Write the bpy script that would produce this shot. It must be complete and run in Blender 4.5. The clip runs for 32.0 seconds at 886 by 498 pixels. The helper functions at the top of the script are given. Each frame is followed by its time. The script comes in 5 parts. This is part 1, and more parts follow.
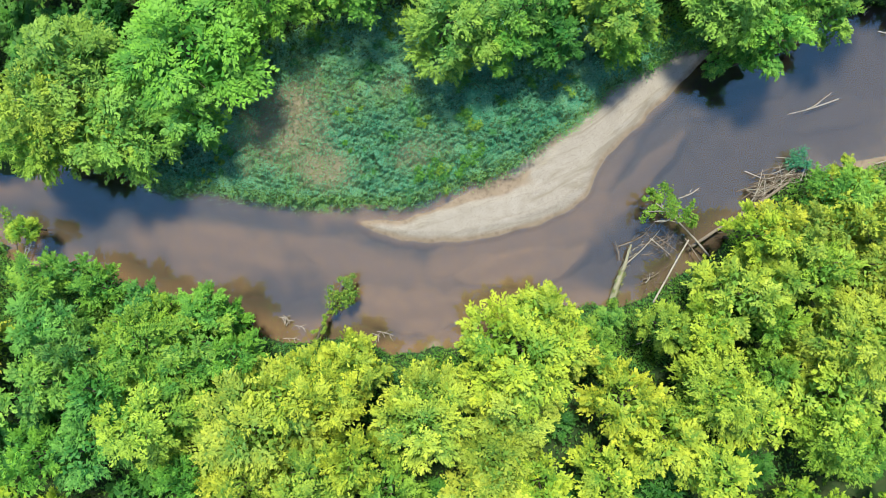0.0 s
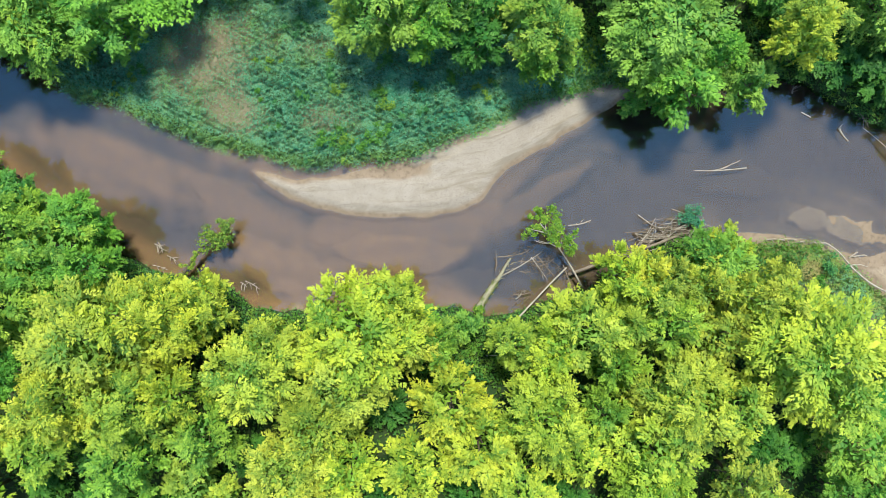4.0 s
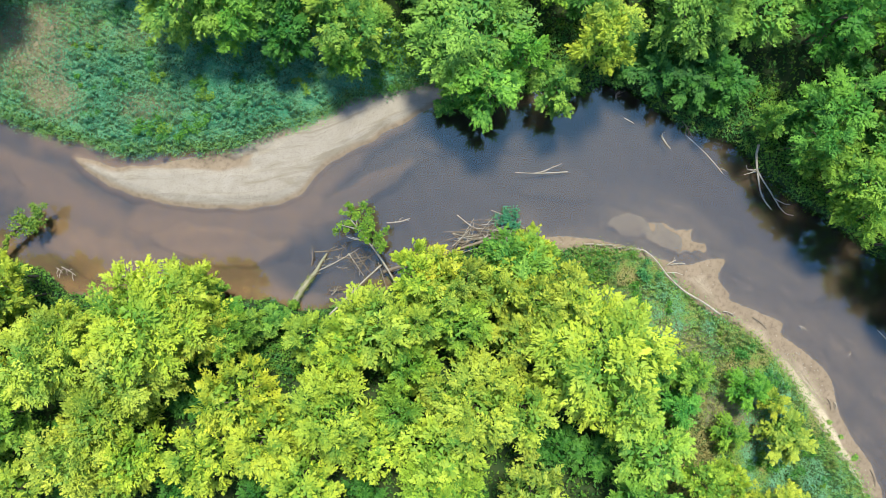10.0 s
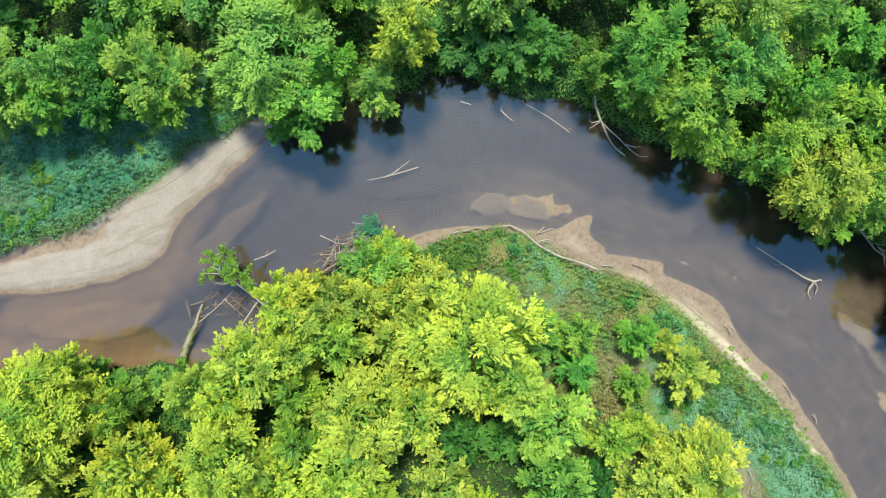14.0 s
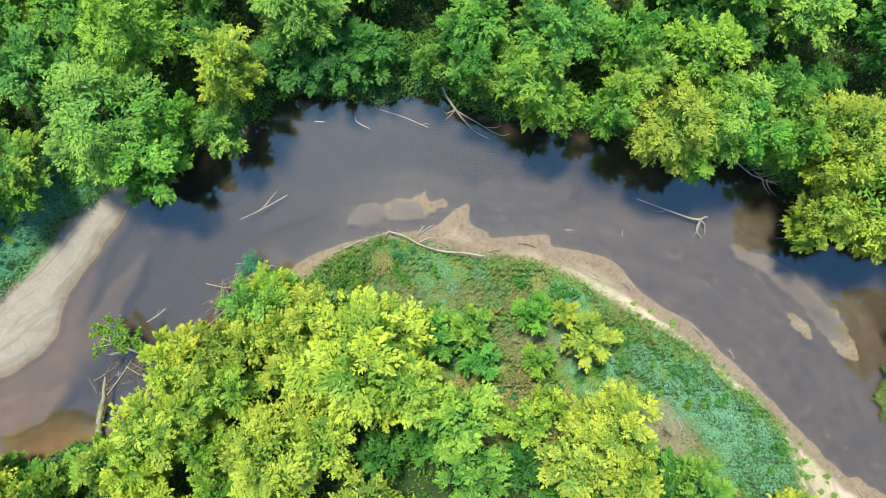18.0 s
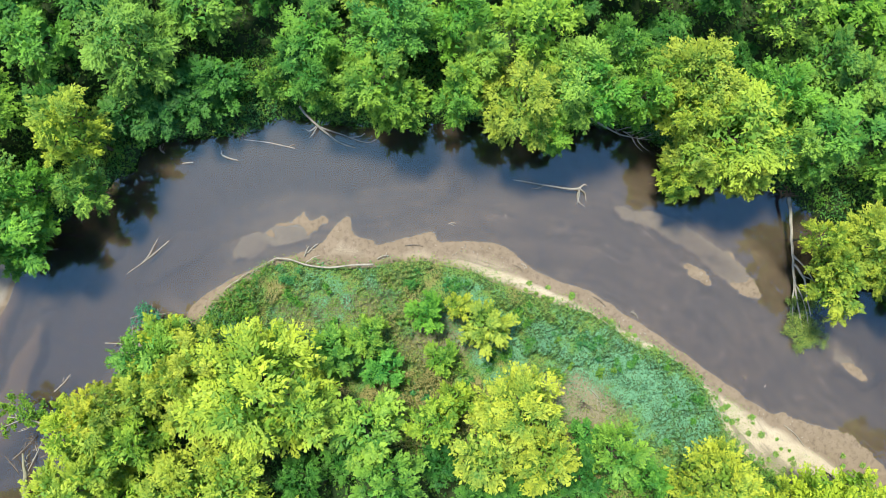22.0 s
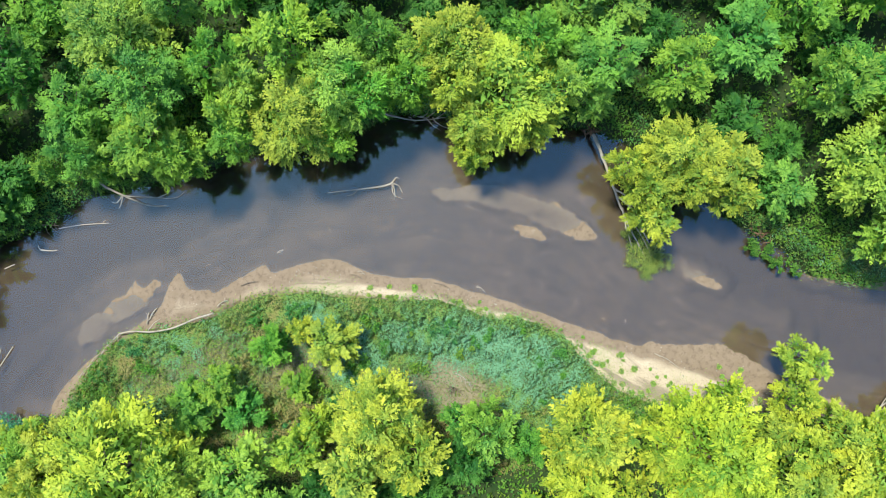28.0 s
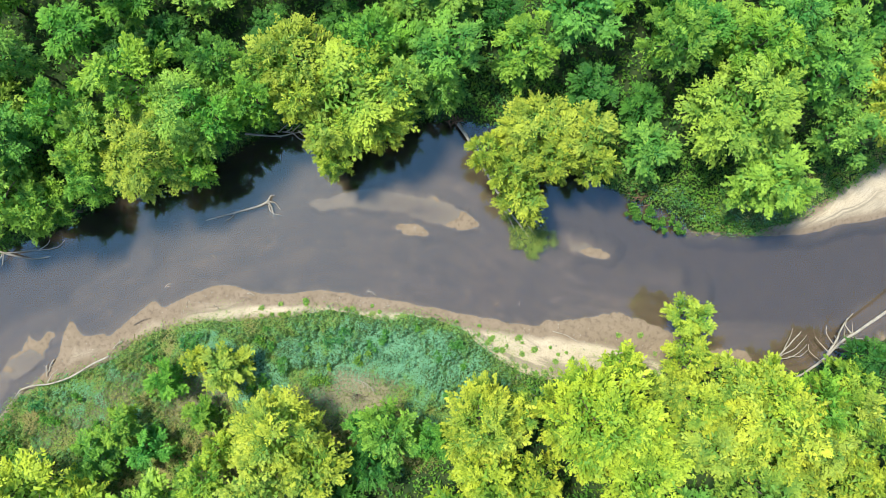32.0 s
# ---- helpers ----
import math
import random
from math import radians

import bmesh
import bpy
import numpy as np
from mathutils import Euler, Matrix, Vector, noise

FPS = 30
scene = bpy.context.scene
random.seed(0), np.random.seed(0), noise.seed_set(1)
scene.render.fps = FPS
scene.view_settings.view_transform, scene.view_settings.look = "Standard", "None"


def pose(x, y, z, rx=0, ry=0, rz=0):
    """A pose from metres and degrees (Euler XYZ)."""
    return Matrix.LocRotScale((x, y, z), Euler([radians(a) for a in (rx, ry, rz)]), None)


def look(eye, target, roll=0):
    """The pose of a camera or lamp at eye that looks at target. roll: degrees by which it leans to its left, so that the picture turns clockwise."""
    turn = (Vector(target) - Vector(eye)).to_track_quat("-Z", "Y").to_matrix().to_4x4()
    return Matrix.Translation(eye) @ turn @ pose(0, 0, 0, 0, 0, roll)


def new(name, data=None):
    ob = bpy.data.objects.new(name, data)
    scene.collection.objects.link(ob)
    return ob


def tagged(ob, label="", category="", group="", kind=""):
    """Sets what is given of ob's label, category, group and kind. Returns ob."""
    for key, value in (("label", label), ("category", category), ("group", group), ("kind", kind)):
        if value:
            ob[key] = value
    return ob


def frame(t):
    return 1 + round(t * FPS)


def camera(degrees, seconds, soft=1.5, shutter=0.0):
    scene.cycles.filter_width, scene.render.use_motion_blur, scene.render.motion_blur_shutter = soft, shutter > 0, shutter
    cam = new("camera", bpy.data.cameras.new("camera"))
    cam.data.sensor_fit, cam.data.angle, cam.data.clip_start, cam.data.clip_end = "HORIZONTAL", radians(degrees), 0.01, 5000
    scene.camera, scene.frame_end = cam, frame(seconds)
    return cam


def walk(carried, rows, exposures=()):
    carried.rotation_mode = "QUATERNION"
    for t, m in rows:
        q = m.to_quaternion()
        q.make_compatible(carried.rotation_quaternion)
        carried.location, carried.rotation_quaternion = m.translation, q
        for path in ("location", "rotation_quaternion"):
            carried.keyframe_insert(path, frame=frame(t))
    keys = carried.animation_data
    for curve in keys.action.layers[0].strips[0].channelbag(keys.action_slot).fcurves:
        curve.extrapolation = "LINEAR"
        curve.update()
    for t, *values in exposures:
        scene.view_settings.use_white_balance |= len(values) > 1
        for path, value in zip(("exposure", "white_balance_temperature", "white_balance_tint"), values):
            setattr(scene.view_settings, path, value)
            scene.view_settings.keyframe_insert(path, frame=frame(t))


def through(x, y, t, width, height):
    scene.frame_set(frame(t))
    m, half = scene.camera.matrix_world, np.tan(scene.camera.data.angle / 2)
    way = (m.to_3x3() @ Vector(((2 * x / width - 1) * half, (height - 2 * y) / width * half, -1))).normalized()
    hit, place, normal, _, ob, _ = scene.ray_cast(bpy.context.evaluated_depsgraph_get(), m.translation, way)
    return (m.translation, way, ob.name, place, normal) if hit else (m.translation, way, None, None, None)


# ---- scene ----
cam = camera(61.4, 32.0, soft=0.5)
METRES, EYE, TILT, LEAN, TURN = 80.0, 63.5, -90.0, 0.0, 0.0
ROWS = [
    (0.0, 0.0, 0.0, 0.0, -0.0, 0.0, -0.0),
    (0.5, 0.0145, -0.0007, -0.0012, 0.03, -0.01, -1.5),
    (1.0, 0.0298, -0.0014, -0.002, 0.04, -0.03, -3.01),
    (1.5, 0.0457, -0.0021, -0.0028, 0.05, -0.05, -4.53),
    (2.0, 0.0621, -0.0027, -0.0032, 0.07, -0.08, -6.09),
    (2.5, 0.0792, -0.0032, -0.0032, 0.1, -0.12, -8.14),
    (3.0, 0.0955, -0.0037, -0.003, 0.07, -0.13, -10.5),
    (3.5, 0.1106, -0.004, -0.0022, -0.04, -0.13, -11.89),
    (5.5, 0.1657, -0.003, 0.0046, -0.09, -0.23, -20.16),
    (6.0, 0.1786, -0.0026, 0.0072, -0.07, -0.23, -20.19),
    (6.5, 0.1921, -0.0023, 0.0098, -0.08, -0.17, -20.27),
    (7.0, 0.2063, -0.0019, 0.0139, -0.06, -0.21, -20.15),
    (7.5, 0.2219, -0.0016, 0.018, -0.05, -0.19, -19.85),
    (8.0, 0.2395, -0.0014, 0.0228, -0.01, -0.15, -19.6),
    (8.5, 0.2582, -0.0016, 0.0275, 0.01, -0.09, -19.26),
    (9.0, 0.2764, -0.0019, 0.0336, -0.03, -0.1, -18.39),
    (9.5, 0.2954, -0.0022, 0.039, -0.05, -0.08, -17.33),
    (10.0, 0.3135, -0.0025, 0.0439, -0.13, -0.03, -16.11),
    (10.5, 0.3321, -0.0027, 0.0481, -0.16, 0.06, -14.7),
    (11.0, 0.3493, -0.003, 0.0523, -0.24, 0.13, -12.95),
    (11.5, 0.3654, -0.0032, 0.0567, -0.33, 0.13, -11.11),
    (12.0, 0.3822, -0.0031, 0.06, -0.34, 0.17, -9.21),
    (12.5, 0.3983, -0.0031, 0.0632, -0.37, 0.21, -7.34),
    (13.0, 0.4136, -0.0031, 0.0662, -0.42, 0.2, -5.62),
    (13.5, 0.4297, -0.0027, 0.0686, -0.39, 0.2, -4.01),
    (14.0, 0.4451, -0.0023, 0.0707, -0.39, 0.2, -2.38),
    (14.5, 0.4606, -0.0019, 0.072, -0.39, 0.22, -0.74),
    (16.5, 0.5212, -0.0009, 0.0754, -0.44, 0.1, 5.71),
    (17.0, 0.5361, -0.0009, 0.0751, -0.47, 0.08, 7.24),
    (17.5, 0.5518, -0.0006, 0.0734, -0.41, 0.13, 8.77),
    (18.0, 0.5671, -0.0005, 0.0718, -0.38, 0.13, 10.31),
    (18.5, 0.5822, -0.0006, 0.0698, -0.36, 0.14, 11.82),
    (19.0, 0.5967, -0.0006, 0.0667, -0.37, 0.2, 13.34),
    (19.5, 0.6115, -0.0007, 0.0643, -0.37, 0.17, 14.71),
    (20.0, 0.6262, -0.0008, 0.0615, -0.37, 0.13, 15.95),
    (20.5, 0.6409, -0.001, 0.0582, -0.35, 0.12, 17.21),
    (21.0, 0.6552, -0.0012, 0.0542, -0.36, 0.13, 18.48),
    (21.5, 0.6692, -0.0013, 0.0496, -0.35, 0.16, 19.74),
    (22.0, 0.6831, -0.0015, 0.0448, -0.36, 0.18, 21.0),
    (22.5, 0.6971, -0.0016, 0.0395, -0.34, 0.2, 22.25),
    (23.0, 0.7107, -0.0018, 0.0339, -0.34, 0.24, 23.52),
    (23.5, 0.7244, -0.0021, 0.0283, -0.34, 0.25, 24.78),
    (24.0, 0.7378, -0.0022, 0.0227, -0.35, 0.23, 26.05),
    (24.5, 0.7512, -0.0024, 0.0168, -0.36, 0.2, 27.33),
    (25.0, 0.7645, -0.0027, 0.0104, -0.37, 0.18, 28.62),
    (25.5, 0.7776, -0.003, 0.0035, -0.37, 0.2, 29.94),
    (27.5, 0.8299, -0.0043, -0.0271, -0.3, 0.2, 35.57),
    (28.0, 0.8428, -0.0045, -0.0357, -0.27, 0.21, 37.05),
    (28.5, 0.8555, -0.0045, -0.0442, -0.26, 0.19, 38.54),
    (29.0, 0.867, -0.0046, -0.0531, -0.24, 0.22, 39.9),
    (29.5, 0.8793, -0.0048, -0.0625, -0.22, 0.22, 41.35),
    (30.0, 0.8914, -0.0049, -0.0723, -0.2, 0.22, 42.83),
    (30.5, 0.9036, -0.0051, -0.0829, -0.15, 0.26, 44.34),
    (31.0, 0.9159, -0.0051, -0.0938, -0.08, 0.27, 45.45),
    (31.5, 0.9275, -0.0053, -0.1045, -0.08, 0.24, 45.47),
    (32.0, 0.9387, -0.0053, -0.1157, -0.06, 0.24, 45.47),
]
walk(cam, [(t, pose(0, 0, EYE, TILT, LEAN, TURN) @ pose(METRES * x, METRES * y, METRES * z, 90 + pitch, roll, yaw)) for t, x, y, z, yaw, pitch, roll in ROWS],
     exposures=[(0.0, 0.80), (32.0, 0.80)])

# ---- light ----
SUN_AZ, SUN_EL = 97.0, 67.5
world = bpy.data.worlds.new("sky")
scene.world = world
world.use_nodes = True
wn, wl = world.node_tree.nodes, world.node_tree.links
sky = wn.new("ShaderNodeTexSky")
sky.sky_type, sky.sun_disc = "NISHITA", False
sky.sun_elevation, sky.sun_rotation = radians(SUN_EL), radians(90 - SUN_AZ)
sky.air_density, sky.dust_density, sky.ozone_density = 1.2, 0.4, 1.0
wn["Background"].inputs["Strength"].default_value = 0.15
wl.new(sky.outputs[0], wn["Background"].inputs["Color"])
sun = new("sun", bpy.data.lights.new("sun", "SUN"))
sun.data.energy, sun.data.angle, sun.data.color = 3.9, radians(8.0), (1.0, 0.94, 0.70)
_az, _el = radians(SUN_AZ), radians(SUN_EL)
sun.matrix_world = look((100 * math.cos(_az) * math.cos(_el), 100 * math.sin(_az) * math.cos(_el), 100 * math.sin(_el)), (0, 0, 0))


# ---- materials ----
class Mat:
    """A small helper round a node tree."""

    def __init__(self, name):
        self.m = bpy.data.materials.new(name)
        self.m.use_nodes = True
        self.t = self.m.node_tree
        self.bsdf = self.t.nodes["Principled BSDF"]
        self.out = self.t.nodes["Material Output"]

    def node(self, kind, **props):
        n = self.t.nodes.new("ShaderNode" + kind)
        for k, v in props.items():
            setattr(n, k, v)
        return n

    def link(self, a, b):
        self.t.links.new(a, b)

    def put(self, sock, v):
        if isinstance(v, bpy.types.NodeSocket):
            self.link(v, sock)
        elif isinstance(v, tuple) and len(v) == 3:
            sock.default_value = (*v, 1.0)
        else:
            sock.default_value = v

    def mix(self, fac, a, b, blend="MIX"):
        n = self.node("Mix", data_type="RGBA", blend_type=blend)
        self.put(n.inputs[0], fac), self.put(n.inputs[6], a), self.put(n.inputs[7], b)
        return n.outputs[2]

    def noise(self, scale, detail=4.0, rough=0.55, dist=0.0, vec=None):
        n = self.node("TexNoise")
        n.inputs["Scale"].default_value, n.inputs["Detail"].default_value = scale, detail
        n.inputs["Roughness"].default_value, n.inputs["Distortion"].default_value = rough, dist
        if vec is None:
            vec = self.pos()
        self.link(vec, n.inputs["Vector"])
        return n.outputs[0]

    def pos(self):
        return self.node("NewGeometry").outputs["Position"]

    def local(self):
        return self.node("TexCoord").outputs["Object"]

    def island(self):
        return self.node("NewGeometry").outputs["Random Per Island"]

    def ramp(self, v, lo, hi, a=0.0, b=1.0):
        n = self.node("MapRange")
        n.clamp = True
        self.put(n.inputs[0], v)
        for i, x in enumerate((lo, hi, a, b)):
            n.inputs[i + 1].default_value = x
        return n.outputs[0]

    def math(self, op, a, b=0.0):
        n = self.node("Math", operation=op)
        self.put(n.inputs[0], a), self.put(n.inputs[1], b)
        return n.outputs[0]

    def attr(self, name):
        return self.node("Attribute", attribute_name=name).outputs["Fac"]

    def bump(self, h, strength, dist):
        n = self.node("Bump")
        n.inputs["Strength"].default_value, n.inputs["Distance"].default_value = strength, dist
        self.link(h, n.inputs["Height"])
        self.link(n.outputs[0], self.bsdf.inputs["Normal"])

    def set(self, color, rough=0.8, spec=0.3):
        self.put(self.bsdf.inputs["Base Color"], color)
        self.put(self.bsdf.inputs["Roughness"], rough)
        self.bsdf.inputs["Specular IOR Level"].default_value = spec
        return self.m

    def leafy(self, color, through=0.35):
        """Leaf blades let part of the light through."""
        self.set(color, 0.5, 0.18)
        tr = self.node("BsdfTranslucent")
        self.put(tr.inputs[0], self.mix(1.0, color, (1.0, 1.0, 0.45), "MULTIPLY"))
        mx = self.node("MixShader")
        mx.inputs[0].default_value = through
        self.link(self.bsdf.outputs[0], mx.inputs[1]), self.link(tr.outputs[0], mx.inputs[2])
        self.link(mx.outputs[0], self.out.inputs[0])
        return self.m


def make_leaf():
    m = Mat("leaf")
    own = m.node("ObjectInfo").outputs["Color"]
    # tone puts sunlit tips and shaded spray bases into the leaf colour
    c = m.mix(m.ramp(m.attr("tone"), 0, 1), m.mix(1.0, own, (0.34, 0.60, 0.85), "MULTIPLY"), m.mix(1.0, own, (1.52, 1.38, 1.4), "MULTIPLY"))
    # below zero: shade among the inner leaves, held in their colour
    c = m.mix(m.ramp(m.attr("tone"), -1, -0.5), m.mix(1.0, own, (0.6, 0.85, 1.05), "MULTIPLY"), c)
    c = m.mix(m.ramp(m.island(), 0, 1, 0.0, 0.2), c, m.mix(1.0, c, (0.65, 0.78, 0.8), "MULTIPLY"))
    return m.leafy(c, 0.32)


def make_herb():
    m = Mat("herb_leaf")
    t = m.attr("tone")
    c = m.mix(m.ramp(t, 0.0, 0.2), (0.36, 0.33, 0.145), (0.27, 0.36, 0.10))
    c = m.mix(m.ramp(t, 0.2, 0.4), c, (0.20, 0.38, 0.09))
    c = m.mix(m.ramp(t, 0.4, 0.62), c, (0.165, 0.38, 0.175))
    c = m.mix(m.ramp(t, 0.62, 0.8), c, (0.20, 0.45, 0.30))
    c = m.mix(m.ramp(t, 0.8, 1.0), c, (0.07, 0.31, 0.19))
    c = m.mix(m.ramp(m.island(), 0, 1, 0.0, 0.42), c, m.mix(1.0, c, (0.45, 0.54, 0.55), "MULTIPLY"))
    return m.leafy(c, 0.3)


def make_dry():
    m = Mat("dry_grass")
    c = m.mix(m.island(), (0.29, 0.255, 0.175), (0.16, 0.21, 0.10))
    return m.leafy(c, 0.25)


def make_under():
    m = Mat("undergrowth_leaf")
    c = m.mix(m.island(), (0.035, 0.155, 0.045), (0.08, 0.24, 0.07))
    c = m.mix(m.ramp(m.noise(0.35), 0.4, 0.6), c, (0.10, 0.26, 0.035))
    c = m.mix(m.ramp(m.noise(1.3, 3), 0.48, 0.62, 0, 0.8), c, (0.19, 0.32, 0.045))
    return m.leafy(c, 0.3)


def make_ground():
    m = Mat("river_ground")
    z = m.node("SeparateXYZ")
    m.link(m.pos(), z.inputs[0])
    east, z = z.outputs[0], z.outputs[2]
    big, mid, fine = m.noise(0.16, 5), m.noise(0.9, 6, 0.6, 0.6), m.noise(14, 5, 0.65)
    soil = m.mix(m.ramp(mid, 0.35, 0.65), (0.018, 0.05, 0.016), (0.04, 0.06, 0.025))
    soil = m.mix(m.attr("green"), soil, m.mix(m.ramp(m.noise(2.5, 5), 0.35, 0.65), (0.06, 0.13, 0.045), (0.095, 0.145, 0.055)))
    soil = m.mix(m.attr("dry"), soil, m.mix(m.ramp(fine, 0.3, 0.7), (0.32, 0.28, 0.21), (0.22, 0.20, 0.14)))
    shore = m.ramp(east, 30, 50)
    sand = m.mix(m.ramp(mid, 0.3, 0.7), m.mix(shore, (0.32, 0.295, 0.275), (0.54, 0.47, 0.38)), m.mix(shore, (0.26, 0.236, 0.215), (0.45, 0.385, 0.30)))
    lay = m.node("CombineXYZ")
    m.link(m.math("MULTIPLY", m.attr("along"), 0.16), lay.inputs[0]), m.link(m.math("MULTIPLY", m.attr("across"), 0.55), lay.inputs[1])
    streak = m.noise(1.1, 6, 0.62, 0.9, lay.outputs[0])
    sand = m.mix(m.ramp(streak, 0.5, 0.62, 0, 0.75), sand, (0.205, 0.18, 0.145))
    sand = m.mix(m.ramp(fine, 0.35, 0.75, 0, 0.5), sand, (0.18, 0.155, 0.125))
    sand = m.mix(m.ramp(m.noise(7.0, 4, 0.7), 0.54, 0.68, 0, 0.5), sand, (0.15, 0.13, 0.11))
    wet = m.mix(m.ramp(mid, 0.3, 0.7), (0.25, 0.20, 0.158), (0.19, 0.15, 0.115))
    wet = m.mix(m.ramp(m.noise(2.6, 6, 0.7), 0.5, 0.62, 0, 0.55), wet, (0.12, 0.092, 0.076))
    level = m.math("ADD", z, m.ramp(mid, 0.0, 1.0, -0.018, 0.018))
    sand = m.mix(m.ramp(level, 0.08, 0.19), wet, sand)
    bed = m.mix(m.ramp(big, 0.35, 0.65), (0.142, 0.106, 0.082), (0.116, 0.090, 0.072))
    bed = m.mix(m.ramp(streak, 0.42, 0.62, 0, 0.55), bed, (0.070, 0.054, 0.045))
    dune = m.node("CombineXYZ")
    m.link(m.math("MULTIPLY", m.attr("along"), 0.5), dune.inputs[0]), m.link(m.math("MULTIPLY", m.attr("across"), 0.5), dune.inputs[1])
    ridge = m.noise(1.0, 7, 0.68, 1.2, dune.outputs[0])
    bed = m.mix(m.ramp(ridge, 0.52, 0.62, 0, 0.42), bed, (0.060, 0.047, 0.042))
    bed = m.mix(m.ramp(ridge, 0.43, 0.34, 0, 0.45), bed, (0.24, 0.185, 0.155))
    bed = m.mix(m.ramp(m.noise(5.0, 2), 0.66, 0.72, 0, 0.5), bed, (0.035, 0.028, 0.022))
    west = m.math("ADD", east, m.ramp(big, 0, 1, -14, 14))
    bed = m.mix(m.ramp(west, 8, 30), m.mix(m.ramp(mid, 0.3, 0.7), (0.225, 0.140, 0.080), (0.155, 0.102, 0.066)), bed)
    # bed mud dimmed by depth: light lost in deep water, put into colour
    dim_silt = m.mix(m.ramp(mid, 0.3, 0.7), (0.058, 0.044, 0.034), (0.074, 0.054, 0.040))
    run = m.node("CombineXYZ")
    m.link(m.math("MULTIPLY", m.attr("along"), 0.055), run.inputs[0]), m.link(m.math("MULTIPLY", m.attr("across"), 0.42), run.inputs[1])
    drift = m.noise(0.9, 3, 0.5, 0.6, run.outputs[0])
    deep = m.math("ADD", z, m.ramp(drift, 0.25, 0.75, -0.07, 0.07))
    bed = m.mix(m.ramp(deep, -0.52, -0.06), dim_silt, bed)
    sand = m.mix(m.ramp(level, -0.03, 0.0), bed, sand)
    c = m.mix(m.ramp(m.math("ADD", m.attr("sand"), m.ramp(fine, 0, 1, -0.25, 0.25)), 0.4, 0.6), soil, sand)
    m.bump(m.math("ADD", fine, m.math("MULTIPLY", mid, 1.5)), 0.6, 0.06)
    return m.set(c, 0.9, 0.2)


def make_water():
    m = Mat("river_water")
    tint = m.node("BsdfTransparent")
    tint.inputs[0].default_value = (1.0, 0.985, 0.95, 1)
    murk = m.node("BsdfDiffuse")
    m.put(murk.inputs[0], m.mix(m.ramp(m.noise(0.12, 4, 0.5, 1.5), 0.35, 0.65), (0.068, 0.064, 0.066), (0.056, 0.062, 0.070)))
    body = m.node("MixShader")
    body.inputs[0].default_value = 0.14
    m.link(tint.outputs[0], body.inputs[1]), m.link(murk.outputs[0], body.inputs[2])
    gl = m.node("BsdfGlossy")
    gl.inputs["Roughness"].default_value = 0.02
    gl.inputs["Color"].default_value = (0.36, 0.645, 0.76, 1)
    fr = m.node("Fresnel")
    fr.inputs["IOR"].default_value = 2.2
    mx = m.node("MixShader")
    m.link(fr.outputs[0], mx.inputs[0]), m.link(body.outputs[0], mx.inputs[1]), m.link(gl.outputs[0], mx.inputs[2])
    m.link(mx.outputs[0], m.out.inputs[0])
    return m.m


def make_wood(name, a, b, rough=0.85):
    m = Mat(name)
    v = m.node("Mapping")
    m.link(m.local(), v.inputs[0])
    v.inputs["Scale"].default_value = (1, 1, 0.25)
    g = m.noise(9, 6, 0.65, 0.4, v.outputs[0])
    c = m.mix(m.ramp(g, 0.3, 0.7), a, b)
    c = m.mix(m.ramp(m.noise(1.3), 0.5, 0.7, 0, 0.6), c, (a[0] * 0.5, a[1] * 0.5, a[2] * 0.45))
    m.bump(g, 0.7, 0.03)
    return m.set(c, rough, 0.2)


LEAF, HERB, DRY, UNDER = make_leaf(), make_herb(), make_dry(), make_under()
GROUND, WATER = make_ground(), make_water()
BARK = make_wood("bark", (0.07, 0.06, 0.045), (0.14, 0.12, 0.095))
DEAD = make_wood("bleached_wood", (0.26, 0.24, 0.215), (0.42, 0.395, 0.36))
BROWN = make_wood("brown_driftwood", (0.13, 0.108, 0.09), (0.25, 0.212, 0.18))
MOSSY = make_wood("mossy_wood", (0.17, 0.17, 0.12), (0.34, 0.33, 0.25))
ROOT = make_wood("root_soil", (0.12, 0.075, 0.05), (0.22, 0.15, 0.10))

# YEL and MID also hold the sunlit and the shaded bank in leaf colour
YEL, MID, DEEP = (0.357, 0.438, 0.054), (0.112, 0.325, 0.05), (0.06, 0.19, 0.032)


# ---- mesh helpers ----
def mesh_of(name, verts, faces, material, **values):
    """A mesh from arrays; values: one number for each vertex."""
    me = bpy.data.meshes.new(name)
    verts, faces = np.asarray(verts, np.float32), np.asarray(faces, np.int32)
    n, k = faces.shape
    me.vertices.add(len(verts)), me.loops.add(n * k), me.polygons.add(n)
    me.vertices.foreach_set("co", verts.ravel())
    me.loops.foreach_set("vertex_index", faces.ravel())
    me.polygons.foreach_set("loop_start", np.arange(0, n * k, k, dtype=np.int32))
    for key, v in values.items():
        me.attributes.new(key, "FLOAT", "POINT").data.foreach_set("value", np.asarray(v, np.float32))
    me.update(calc_edges=True)
    me.materials.append(material)
    return me


def slips(rng, at, normal, size, ratio=0.5, lie=None):
    """Small pointed leaves: one triangle each, the tip away from the twig."""
    n = len(at)
    normal = normal / np.linalg.norm(normal, axis=1, keepdims=True)
    side = np.cross(normal, rng.normal(size=(n, 3)) if lie is None else lie + rng.normal(size=(n, 3)) * 0.4)
    side /= np.linalg.norm(side, axis=1, keepdims=True)
    along = np.cross(side, normal)
    s = np.broadcast_to(np.asarray(size, float), (n,))[:, None]
    back, wide = at - along * s * 0.42, side * s * ratio * 0.5
    return np.stack([back - wide, back + wide, at + along * s * 0.58], 1).reshape(-1, 3), np.arange(n * 3).reshape(-1, 3)


